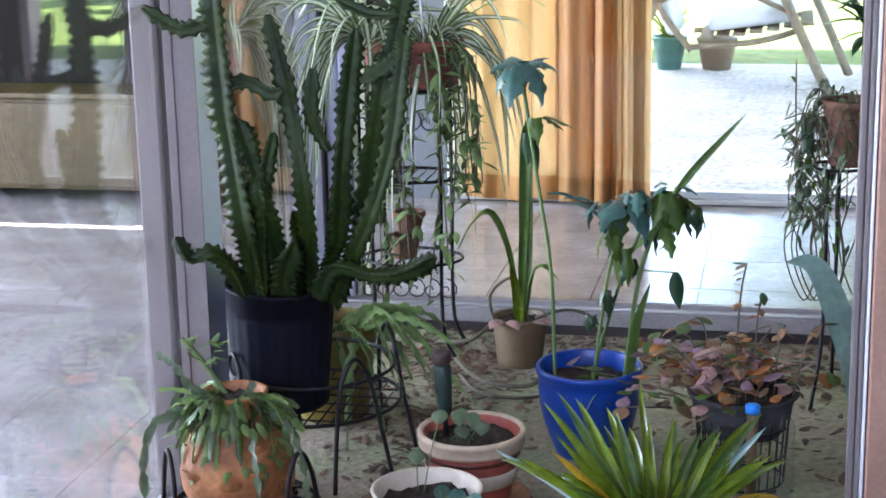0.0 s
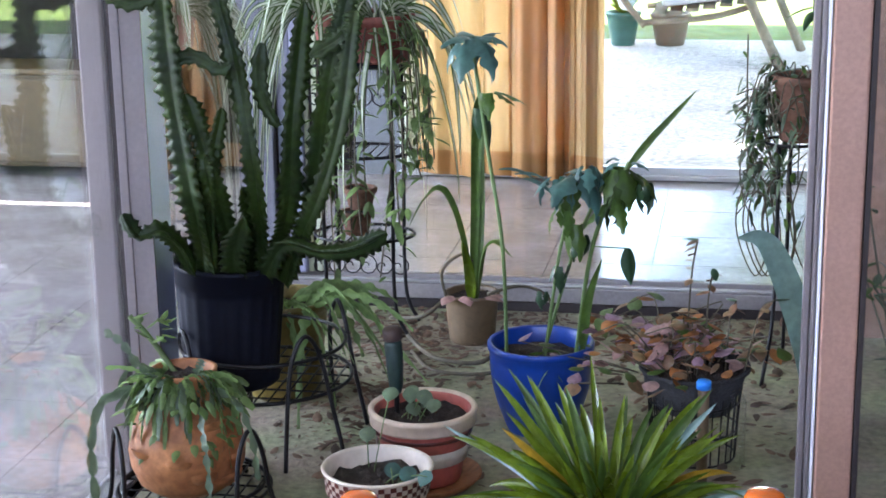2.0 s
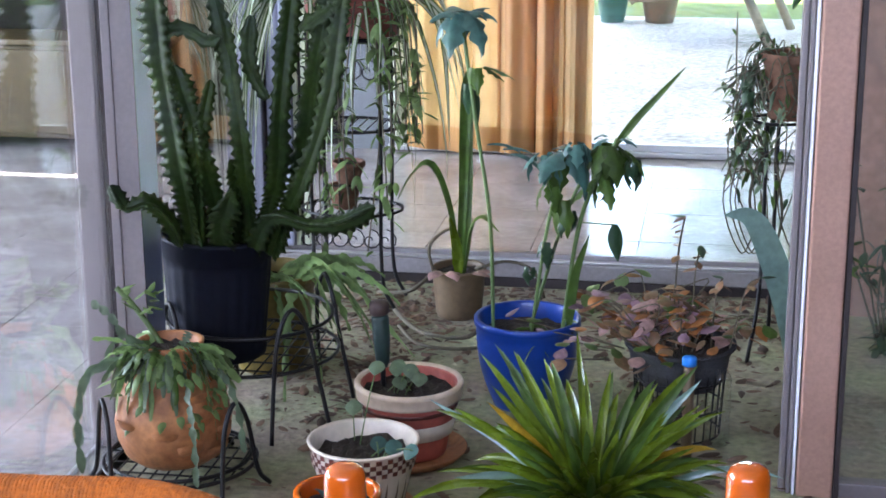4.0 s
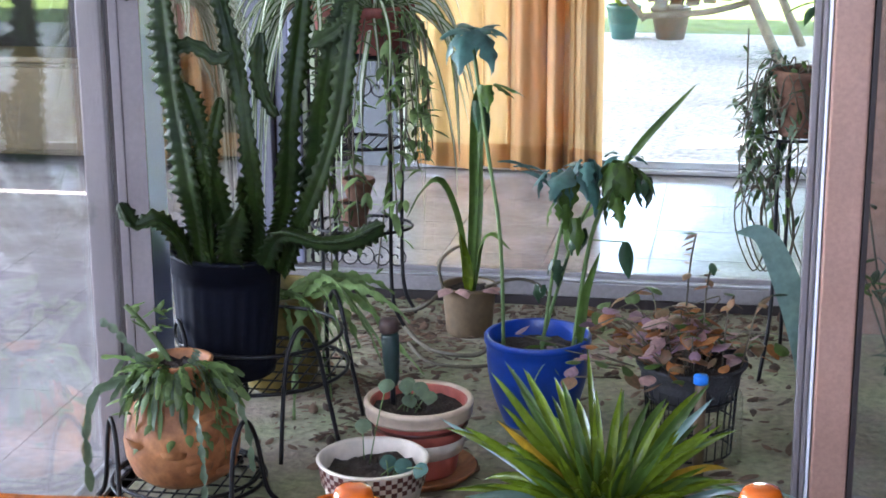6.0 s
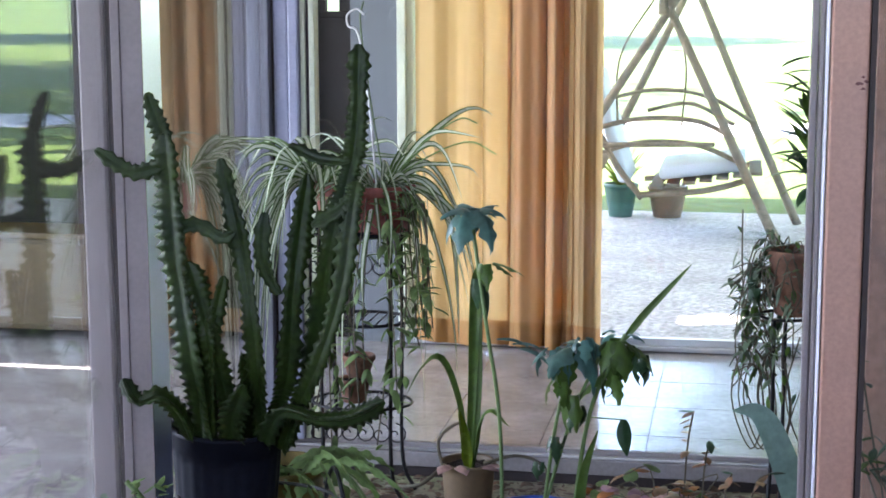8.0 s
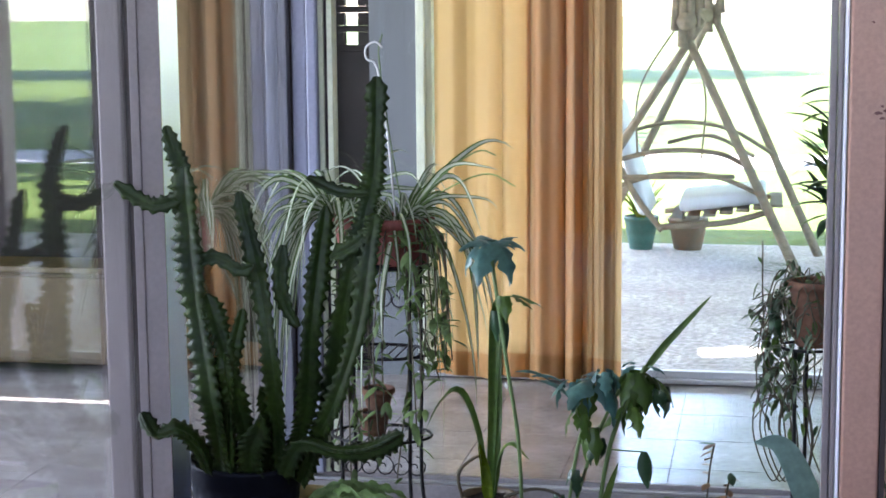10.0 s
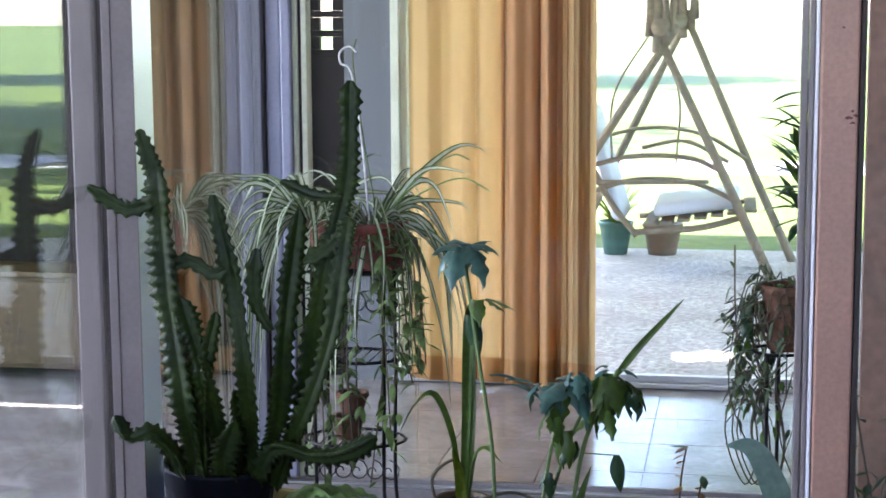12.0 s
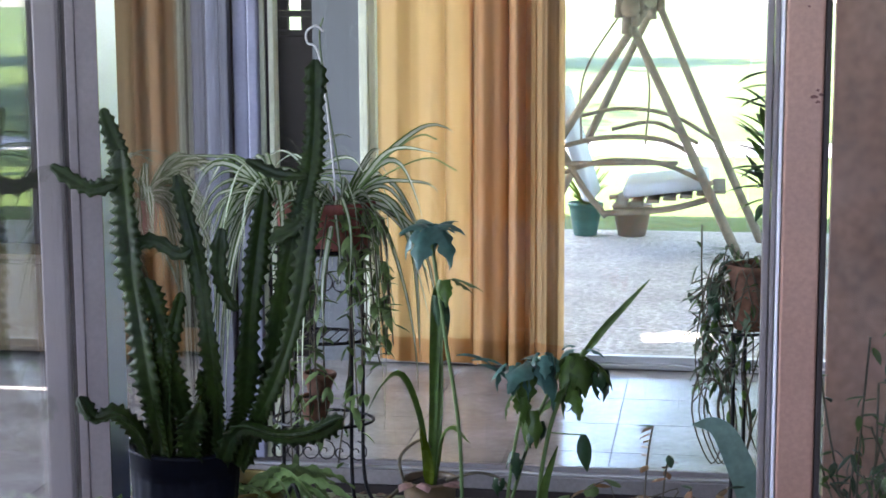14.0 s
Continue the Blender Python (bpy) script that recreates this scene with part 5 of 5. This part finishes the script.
for path in ([(-0.93, 4.27, 0.87), (-0.82, 4.24, 0.95), (-0.70, 4.22, 1.0), (-0.62, 4.2, 0.97)], [(-0.93, 4.27, 0.87), (-0.82, 4.22, 0.99), (-0.72, 4.2, 1.06), (-0.67, 4.2, 1.05)], [(-0.93, 4.27, 0.87), (-0.97, 4.28, 1.1), (-1.0, 4.3, 1.3), (-0.99, 4.3, 1.36)]):
    mesh("runner", *tube(smooth_path(path, 14), 0.0022, 5), LEAF_PALE, pl)
# white hanger hook over the rack
t = thing("hanger_hook", "white coated wire hook hanging above the rack", "hook", (-1.02, 4.28, 1.3))
mesh("hook", *tube(smooth_path([(-0.985, 4.28, 1.325), (-1.005, 4.28, 1.34), (-1.03, 4.28, 1.325), (-1.028, 4.28, 1.295), (-1.0, 4.28, 1.27), (-0.975, 4.28, 1.10), (-0.955, 4.28, 0.86)], 24), 0.0028, 6), WIRE_WHITE, t)


def vine(owner, path, n, size, mat, stem=0.0022):
    """Trailing stem with leaves set along it."""
    sp = smooth_path(path, 24)
    st = mesh("stem", *tube(sp, stem, 5), VINE_STEM, owner)
    pieces = []
    for k in range(n):
        p = sp[rnd.randrange(1, 25)] + V((rnd.uniform(-0.012, 0.012), rnd.uniform(-0.012, 0.012), 0))
        s = size * rnd.uniform(0.7, 1.25)
        pieces.append(blade(p, rnd.uniform(0, 6.28), rnd.uniform(-70, 30), s, s * 0.42, 0.3, 0.5, n=5, cols=2))
    mesh("foliage", *join(*pieces), mat, st)


pl = thing("trailing_vine", "pale trailing vines hanging down the wire rack", "plant", (-0.95, 4.25, 0.85))
for k in range(13):
    x = -1.10 + 0.24 * k / 12 + rnd.uniform(-0.02, 0.02)
    y = 4.20 + rnd.uniform(-0.04, 0.04)
    zb = rnd.uniform(0.16, 0.5)
    vine(pl, [(-0.96 + (x + 0.96) * 0.5, 4.25, 0.87), (x, y, 0.82), (x + rnd.uniform(-0.03, 0.03), y - 0.01, (0.82 + zb) / 2), (x + rnd.uniform(-0.05, 0.05), y, zb)], 24, 0.052, LEAF_PALE if k % 4 else LEAF)
for k in range(5):
    x = -0.86 + rnd.uniform(-0.03, 0.05)
    vine(pl, [(-0.9, 4.25, 0.87), (x, 4.2, 0.84), (x + 0.02, 4.18, 0.66), (x + rnd.uniform(-0.02, 0.05), 4.18, rnd.uniform(0.42, 0.6))], 20, 0.050, LEAF_PALE)

# ---------------------------------------------------------------- plants by the dusty glass
t = thing("ground_vine", "tangled dark vine in the shade behind dusty glass", "plant", (0.4, 4.1, 0))
for k in range(16):
    x = rnd.uniform(0.27, 0.62)
    zt = rnd.uniform(0.25, 0.95)
    vine(t, [(0.4, 4.1, 0.0), (x, 4.05, zt * 0.5), (x + rnd.uniform(-0.08, 0.08), 4.0 + rnd.uniform(-0.1, 0.1), zt)], 14, 0.05, LEAF_DARK if k % 2 else LEAF, 0.003)
t = thing("vine_stand", "slim black iron stand holding a clay pot", "plant stand", (0.12, 4.06, 0))
for dx, dy in ((-0.03, -0.05), (0.05, -0.03), (0.0, 0.06)):
    mesh("leg", *tube(smooth_path([(0.12 + dx * 1.8, 4.06 + dy * 1.8, 0), (0.12 + dx, 4.06 + dy, 0.2), (0.12 + dx, 4.06 + dy, 0.60)], 12), 0.005, 6), IRON, t)
mesh("ring", *ring((0.12, 4.06, 0.60), 0.065, 0.004), IRON, t)
potted("hanging_clay_pot", "weathered clay pot wrapped in wiry vines", (0.140, 4.06, 0.605), 0.05, 0.066, 0.16, CLAY_DULL, 0.13, 0.012)
pl = thing("wiry_vine", "wiry dark-stemmed vine with small narrow leaves", "plant", (0.1, 4.06, 0.74))
for k in range(15):
    a = rnd.uniform(0, 6.28)
    x, y = 0.10 + 0.075 * math.cos(a), 4.05 + 0.06 * math.sin(a)
    zb = rnd.uniform(0.26, 0.66)
    vine(pl, [(0.12, 4.06, 0.74), (x, y, 0.74 + rnd.uniform(-0.05, 0.06)), (x + rnd.uniform(-0.05, 0.02), y, (0.72 + zb) / 2), (x + rnd.uniform(-0.11, 0.03), y + rnd.uniform(-0.04, 0.04), zb)], 8, 0.042, LEAF_DARK if k % 2 else LEAF, 0.0016)
for path in ([(0.10, 4.05, 0.45), (0.03, 4.05, 0.55), (0.012, 4.05, 0.70), (0.008, 4.06, 0.86)], [(0.10, 4.05, 0.5), (0.06, 4.05, 0.6), (0.035, 4.05, 0.72)]):
    vine(pl, path, 9, 0.042, LEAF, 0.0022)
pieces = []
for k in range(150):
    a = rnd.uniform(0, 6.28)
    z = rnd.uniform(0.48, 0.80)
    rr = 0.062 + abs(rnd.gauss(0, 0.028)) + 0.05 * max(0, 0.62 - z)
    p = V((0.118 + rr * math.cos(a), 4.055 + rr * math.sin(a), z))
    pieces.append(blade(p, a + rnd.uniform(-1.2, 1.2), rnd.uniform(-60, 45), rnd.uniform(0.03, 0.055), rnd.uniform(0.009, 0.015), 0.3, 0.4, n=4, cols=2))
mesh("foliage", *join(*pieces), LEAF_GREY, pl)
for k in range(22):
    a = rnd.uniform(0, 6.28)
    mesh("twig", *tube(smooth_path([(0.12 + 0.07 * math.cos(a + j * 0.5), 4.055 + 0.07 * math.sin(a + j * 0.5), 0.62 + 0.15 * rnd.random()) for j in range(4)], 10), 0.0018, 5), VINE_STEM, pl)
for k in range(16):
    a = rnd.uniform(2.2, 4.2)
    p = V((0.09, 4.05, rnd.uniform(0.42, 0.7)))
    e = p + V((-0.07 - 0.05 * rnd.random(), rnd.uniform(-0.06, 0.02), rnd.uniform(-0.05, 0.16)))
    vine(pl, [p, p.lerp(e, 0.5) + V((0, 0, 0.03)), e], 7, 0.040, LEAF_GREY, 0.0016)
for k in range(6):
    x = 0.02 + 0.14 * rnd.random()
    mesh("loop", *tube(smooth_path([(x, 4.05, 0.55), (x - 0.03, 4.03, 0.40), (x + 0.02, 4.02, 0.27), (x + 0.05, 4.03, 0.36), (x + 0.03, 4.04, 0.5)], 20), 0.0020, 5), VINE_STEM, pl)
pl = thing("leafy_shrub", "upright shrub with glossy dark leaves by the post", "plant", (0.165, 4.0, 0))
mesh("stem", *tube(smooth_path([(0.175, 3.98, 0.0), (0.17, 4.0, 0.5), (0.165, 4.0, 0.813), (0.16, 4.0, 1.0), (0.165, 4.0, 1.2)], 18), 0.006, 6), VINE_STEM, pl)
for k in range(46):
    z = rnd.uniform(0.90, 1.12) if k % 5 else rnd.uniform(1.12, 1.24)
    mesh("leaf", *blade((0.163, 4.0, z), rnd.uniform(0, 6.28) if k % 2 else rnd.uniform(2.3, 4.4), rnd.uniform(-10, 70), rnd.uniform(0.08, 0.13), rnd.uniform(0.026, 0.036), 0.3, 0.5, n=6), LEAF_DARK if k % 3 else LEAF, pl)
potted("green_pot", "dark green plastic pot by the post", (0.215, 3.74, 0.0), 0.05, 0.06, 0.12, GREEN_PLASTIC, 0.1)
pl = thing("strap_leaf_plant", "single broad bending blue-green strap leaf", "plant", (0.165, 3.6, 0.0))
mesh("leaf", *ribbon(smooth_path([(0.176, 3.60, 0.10), (0.172, 3.58, 0.16), (0.137, 3.55, 0.30), (0.082, 3.53, 0.446), (0.045, 3.52, 0.495), (-0.002, 3.50, 0.500)], 24), 0.072, 0.18, V((0.75, 0.3, 0.75)), 6), LEAF_STRAP, pl)
mesh("leaf", *ribbon(smooth_path([(0.18, 3.62, 0.08), (0.20, 3.63, 0.3), (0.205, 3.64, 0.5)], 14), 0.05, 0.3), LEAF_BLUE, pl)
potted("grey_pot", "small grey pot under the strap leaf", (0.205, 3.60, 0.0), 0.045, 0.055, 0.11, FRAME, 0.09)

# ---------------------------------------------------------------- ground litter
pieces = []
for k in range(1900):
    if k % 4 == 1:
        x, y = rnd.gauss(-0.86, 0.10), rnd.uniform(3.35, 4.3)
    elif k % 3:
        x, y = rnd.uniform(-1.2, 0.22), 4.5 - abs(rnd.gauss(0, 0.30))
    else:
        x, y = rnd.uniform(-1.0, 0.2), rnd.uniform(2.8, 4.5)
    s = 0.010 + 0.046 * rnd.random() ** 1.8
    pieces.append(blade((x, y, 0.004 + rnd.random() * 0.006), rnd.uniform(0, 6.28), rnd.uniform(-2, 25), s, s * rnd.uniform(0.3, 0.7), 0.4, rnd.uniform(0.1, 0.6), n=4, cols=2))
tagged(mesh("leaf_litter", *join(*pieces), DRY), "dry brown fallen leaves scattered on the concrete", "leaf litter", "", "stuff")
for path, r in (([(-0.87, 4.2, 0.02), (-0.80, 4.05, 0.03), (-0.72, 3.92, 0.05), (-0.60, 3.78, 0.10), (-0.53, 3.7, 0.19)], 0.006), ([(-0.84, 4.1, 0.01), (-0.76, 3.95, 0.015), (-0.66, 3.93, 0.012), (-0.56, 3.95, 0.02)], 0.005),
                ([(-0.95, 4.35, 0.02), (-0.84, 4.25, 0.06), (-0.78, 4.3, 0.1)], 0.006), ([(0.02, 4.3, 0.02), (0.12, 4.2, 0.05), (0.2, 4.15, 0.02)], 0.004)):
    t = thing("dry_twig", "bent dry brown stem lying on the concrete", "twig", path[0])
    mesh("stem", *tube(smooth_path(path, 20), r, 6), VINE_STEM, t)
t = thing("dry_husk", "pale dry curled leaf standing on the floor", "dry leaf", (-0.62, 3.5, 0))
mesh("leaf", *ribbon(smooth_path([(-0.61, 3.48, 0.005), (-0.63, 3.5, 0.06), (-0.66, 3.52, 0.12)], 8), 0.022, 0.6), PINK_LEAF, t)

# ---------------------------------------------------------------- orange chairs
def finial(owner, x, y, z0, z1, r=0.0235):
    mesh("back_post", *lathe((x, y, 0), [(r * 0.8, z0), (r, z0 + 0.01), (r, z1 - 0.02), (r * 0.96, z1 - 0.010), (r * 0.82, z1 - 0.003), (r * 0.5, z1), (0.0, z1 + 0.0005)], 28), ORANGE, owner, "orange varnished post")


t = thing("wooden_chair", "orange varnished wooden chair with round back posts", "chair", (-0.18, 1.5, 0))
finial(t, -0.400, 1.65, 0.0, 0.677)
finial(t, 0.036, 1.65, 0.0, 0.706)
for z in (0.40, 0.52, 0.60):
    mesh("back_rail", *tube([(-0.40, 1.65, z), (-0.18, 1.665, z), (0.036, 1.65, z + 0.012)], 0.014, 10), ORANGE, t)
for x in (-0.37, 0.01):
    mesh("front_leg", *tube([(x, 1.28, 0), (x, 1.28, 0.42)], 0.02, 12), ORANGE, t)
    mesh("side_rail", *tube([(x, 1.28, 0.38), (x, 1.65, 0.38)], 0.014, 10), ORANGE, t)
mesh("seat", *block(-0.41, 0.05, 1.26, 1.63, 0.405, 0.43, 0.01), ROPE, t, "woven orange seat")
t2 = thing("woven_chair", "orange woven-rope armchair with a curved padded back", "chair", (-0.7, 1.4, 0))
top = smooth_path([(-1.05, 1.50, 0.676), (-0.85, 1.5, 0.680), (-0.70, 1.5, 0.682), (-0.58, 1.5, 0.686), (-0.50, 1.49, 0.676), (-0.44, 1.47, 0.655), (-0.41, 1.44, 0.60), (-0.40, 1.43, 0.50)], 60)
pieces = []
L = 0.0
for i in range(220):
    u = i / 219 * 60
    k = min(59, int(u))
    p = top[k].lerp(top[k + 1], u - k)
    d = (top[k + 1] - top[k]).normalized()
    n1 = V((0, 1, 0))
    n2 = d.cross(n1).normalized()
    pieces.append(tube([p + (n1 * math.cos(a * 0.628) + n2 * math.sin(a * 0.628)) * 0.022 + d * 0.004 * (a / 10) for a in range(10)], 0.0036, 5, True))
mesh("rope_edge", *join(*pieces), ROPE, t2, "tightly wound orange rope edge")
vs, fs = [], []
for i in range(61):
    for z in range(8):
        p = top[i]
        vs.append((p.x, p.y - 0.004 - 0.01 * math.sin(z), p.z - 0.012 - (p.z - 0.40) * z / 7 * 0.95))
for i in range(60):
    for z in range(7):
        fs.append((i * 8 + z, (i + 1) * 8 + z, (i + 1) * 8 + z + 1, i * 8 + z + 1))
back = mesh("backrest", vs, fs, ROPE, t2, "woven orange rope back")
back.modifiers.new("thick", 'SOLIDIFY').thickness = 0.02
for x in (-1.0, -0.44):
    mesh("leg", *tube([(x, 1.45, 0), (x, 1.45, 0.45)], 0.018, 10), ORANGE, t2)
    mesh("leg", *tube([(x, 1.0, 0), (x, 1.0, 0.42)], 0.018, 10), ORANGE, t2)
mesh("seat", *block(-1.02, -0.42, 0.98, 1.46, 0.39, 0.42, 0.012), ROPE, t2)

# ---------------------------------------------------------------- outdoors: swing, pots, trees
t = thing("garden_swing", "weathered log A-frame garden swing with a slatted bench", "garden swing", (-0.5, 9.4, 0))
def log(a, b, r, nm="log_leg"):
    mesh(nm, *tube(smooth_path([a, V(a).lerp(V(b), 0.5) + V((rnd.uniform(-0.01, 0.01), 0, 0)), b], 12), [r * (1.1 - 0.25 * i / 12) for i in range(13)], 9), LOG, t)
log((0.195, 9.05, -0.004), (-0.475, 9.13, 1.40), 0.026)
log((-1.20, 9.05, -0.004), (-0.33, 9.13, 1.37), 0.026)
log((0.325, 9.80, -0.004), (-0.36, 9.74, 1.55), 0.024)
log((-0.985, 9.80, -0.004), (-0.28, 9.74, 1.45), 0.024)
for dx, lean, r in ((-0.055, -0.01, 0.022), (-0.012, 0.012, 0.026), (0.034, -0.012, 0.024), (0.066, 0.02, 0.016)):
    log((-0.425 + dx, 9.07, 1.20 + 2 * abs(dx)), (-0.425 + dx + lean, 9.08, 1.76), r, "tied_pole")
    log((-0.310 + dx, 9.73, 1.27 + 2 * abs(dx)), (-0.310 + dx - lean, 9.74, 1.76), r * 0.9, "tied_pole")
log((-0.42, 8.98, 1.36), (-0.32, 9.9, 1.40), 0.045, "ridge_log")
log((-0.85, 9.04, 0.52), (-0.15, 9.05, 0.53), 0.014, "cross_log")
def bar(path, r, nm, m=LOG, n=20):
    mesh(nm, *tube(smooth_path(path, n), r, 7), m, t)
bar([(-0.82, 9.12, 0.60), (-0.55, 9.12, 0.66), (-0.25, 9.12, 0.65), (-0.05, 9.12, 0.56)], 0.014, "arm_rest")
bar([(-0.80, 9.12, 0.46), (-0.55, 9.12, 0.53), (-0.25, 9.12, 0.52), (0.0, 9.12, 0.42)], 0.014, "arm_rest")
bar([(-0.80, 9.72, 0.72), (-0.5, 9.72, 0.78), (-0.2, 9.72, 0.74), (0.05, 9.72, 0.6)], 0.012, "arm_rest")
bar([(-0.55, 9.72, 0.66), (-0.3, 9.72, 0.70), (-0.05, 9.72, 0.58)], 0.012, "arm_rest")
bar([(-0.80, 9.12, 0.62), (-0.68, 9.12, 0.4), (-0.54, 9.12, 0.22)], 0.018, "bench_post")
bar([(-0.56, 9.12, 0.24), (-0.2, 9.12, 0.27), (0.06, 9.12, 0.34)], 0.018, "seat_rail")
bar([(-0.56, 9.72, 0.26), (-0.2, 9.72, 0.29), (0.06, 9.72, 0.36)], 0.016, "seat_rail")
for x, z in ((-0.33, 0.62), (-0.68, 0.62)):
    bar([(x, 9.12, z), (x - 0.02 + 0.03, 9.15, 1.0), (-0.46, 9.2, 1.36)], 0.006, "hanger", LOG)
for k in range(7):
    x = -0.5 + k * 0.09
    mesh("seat_slat", *block(x, x + 0.07, 9.1, 9.74, 0.275 + 0.014 * k, 0.293 + 0.014 * k, 0.004), LOG, t, smooth=False)
vs = block(-0.45, 0.02, 9.14, 9.70, 0.32, 0.40, 0.03)
mesh("seat_cushion", [(x, y, z + 0.12 * (x + 0.45)) for x, y, z in vs[0]], vs[1], CLOTH, t, "pale faded cushion")
vs = block(-0.86, -0.79, 9.14, 9.70, 0.30, 0.92, 0.03)
mesh("back_cushion", [(x + 0.30 * (0.92 - z), y, z) for x, y, z in vs[0]], vs[1], CLOTH, t, "pale faded back cushion")
potted("garden_pot", "dark green plastic pot on the patio", (-0.72, 10.0, -0.004), 0.07, 0.10, 0.20, GREEN_PLASTIC, 0.17, group="patio pots")
potted("garden_pot", "brown clay pot on the patio", (-0.44, 10.02, -0.004), 0.085, 0.115, 0.19, BROWN_POT, 0.16, group="patio pots")
pl = thing("grassy_tuft", "thin grassy plant in the green patio pot", "plant", (-0.72, 10.0, 0.16))
for k in range(30):
    a = rnd.uniform(0, 6.28)
    mesh("leaf", *ribbon(arch((-0.72, 10.0, 0.16), a, rnd.uniform(0.1, 0.2), rnd.uniform(0.9, 2), 0.5), 0.012, 0.3), LEAF_BRIGHT, pl)


def tree(x, y, h, seed, spread=1.0):
    """Tapered trunk, forking limbs and a crown of many small leaf clumps."""
    q = random.Random(seed)
    t = thing("tree", "broad leafy garden tree beyond the lawn", "tree", (x, y, -0.03), "garden trees")
    trunk = [V((x, y, -0.05)), V((x + q.uniform(-0.2, 0.2), y, h * 0.25)), V((x + q.uniform(-0.4, 0.4), y, h * 0.5))]
    pts = smooth_path(trunk, 10)
    pieces = [tube(pts, [h * 0.035 * (1.25 - 0.08 * i) for i in range(11)], 10)]
    ends = []
    for k in range(8):
        b = pts[6 + k % 5]
        a = k * 2.4 + q.uniform(-0.4, 0.4)
        e = b + V((math.cos(a) * h * 0.32 * spread, math.sin(a) * h * 0.32 * spread, h * q.uniform(0.1, 0.42)))
        pieces.append(tube(smooth_path([b, b.lerp(e, 0.5) + V((0, 0, h * 0.05)), e], 8), [h * 0.013 * (1.2 - 0.12 * i) for i in range(9)], 6))
        ends += [e, b.lerp(e, 0.65)]
    mesh("trunk", *join(*pieces), BARK, t)
    vs, fs = [], []
    for e in ends + [pts[-1] + V((0, 0, h * 0.3))]:
        for c in range(130):
            p = e + V((q.gauss(0, 1), q.gauss(0, 1), q.gauss(0, 0.7))) * h * 0.11
            if p.z < h * 0.36:
                continue
            n = V((q.gauss(0, 1), q.gauss(0, 1), q.gauss(0, 1))).normalized()
            s = n.cross(V((0.3, 0.2, 1))).normalized() * h * q.uniform(0.012, 0.03)
            u = n.cross(s) * 1.4
            b = len(vs)
            vs += [p - u, p + s, p + u, p - s]
            fs.append((b, b + 1, b + 2, b + 3))
    mesh("crown", vs, fs, CROWN, t, smooth=False)


# (3.6, 27), (2.7, 18.5), (11, 19), (16, 30): unseen, added to shade the lawn
for k, (x, y, h) in enumerate(((-9.5, 22, 9), (-12, 27, 8), (3.6, 27, 10), (-7.5, 42, 10), (5.5, 44, 11), (12, 42, 9), (-14, 38, 10), (2.7, 18.5, 10), (11, 19, 10), (16, 30, 10))):
    tree(x, y, h, k)

# ---------------------------------------------------------------- floor tiles
def tiles():
    floor = tagged(thing("floor", "polished grey floor tiles with thin joints", "floor", (0, 0, 0)), kind="structure")
    TX, TY, X0, Y0 = 0.3255, 0.3595, -1.566, 3.627
    bm = block(-TX / 2 + 0.0012, TX / 2 - 0.0012, -TY / 2 + 0.0012, TY / 2 - 0.0012, -0.006, 0.0, 0.0004)
    shared = None
    for i in range(-6, 8):
        for j in range(-5, 8):
            x, y = X0 + (i + 0.5) * TX, Y0 + (j + 0.5) * TY
            in_bay = x > -1.34 + TX * 0.4 and y < BACK
            if in_bay or y + TY / 2 > OUTER - 0.02 or x > 1.2:
                continue
            if shared is None:
                ob = mesh("tile", *bm, TILE, floor, smooth=False)
                shared = ob.data
            else:
                ob = new("tile", shared)
                ob.parent = floor
            ob.location = (x, y, 0)
tiles()
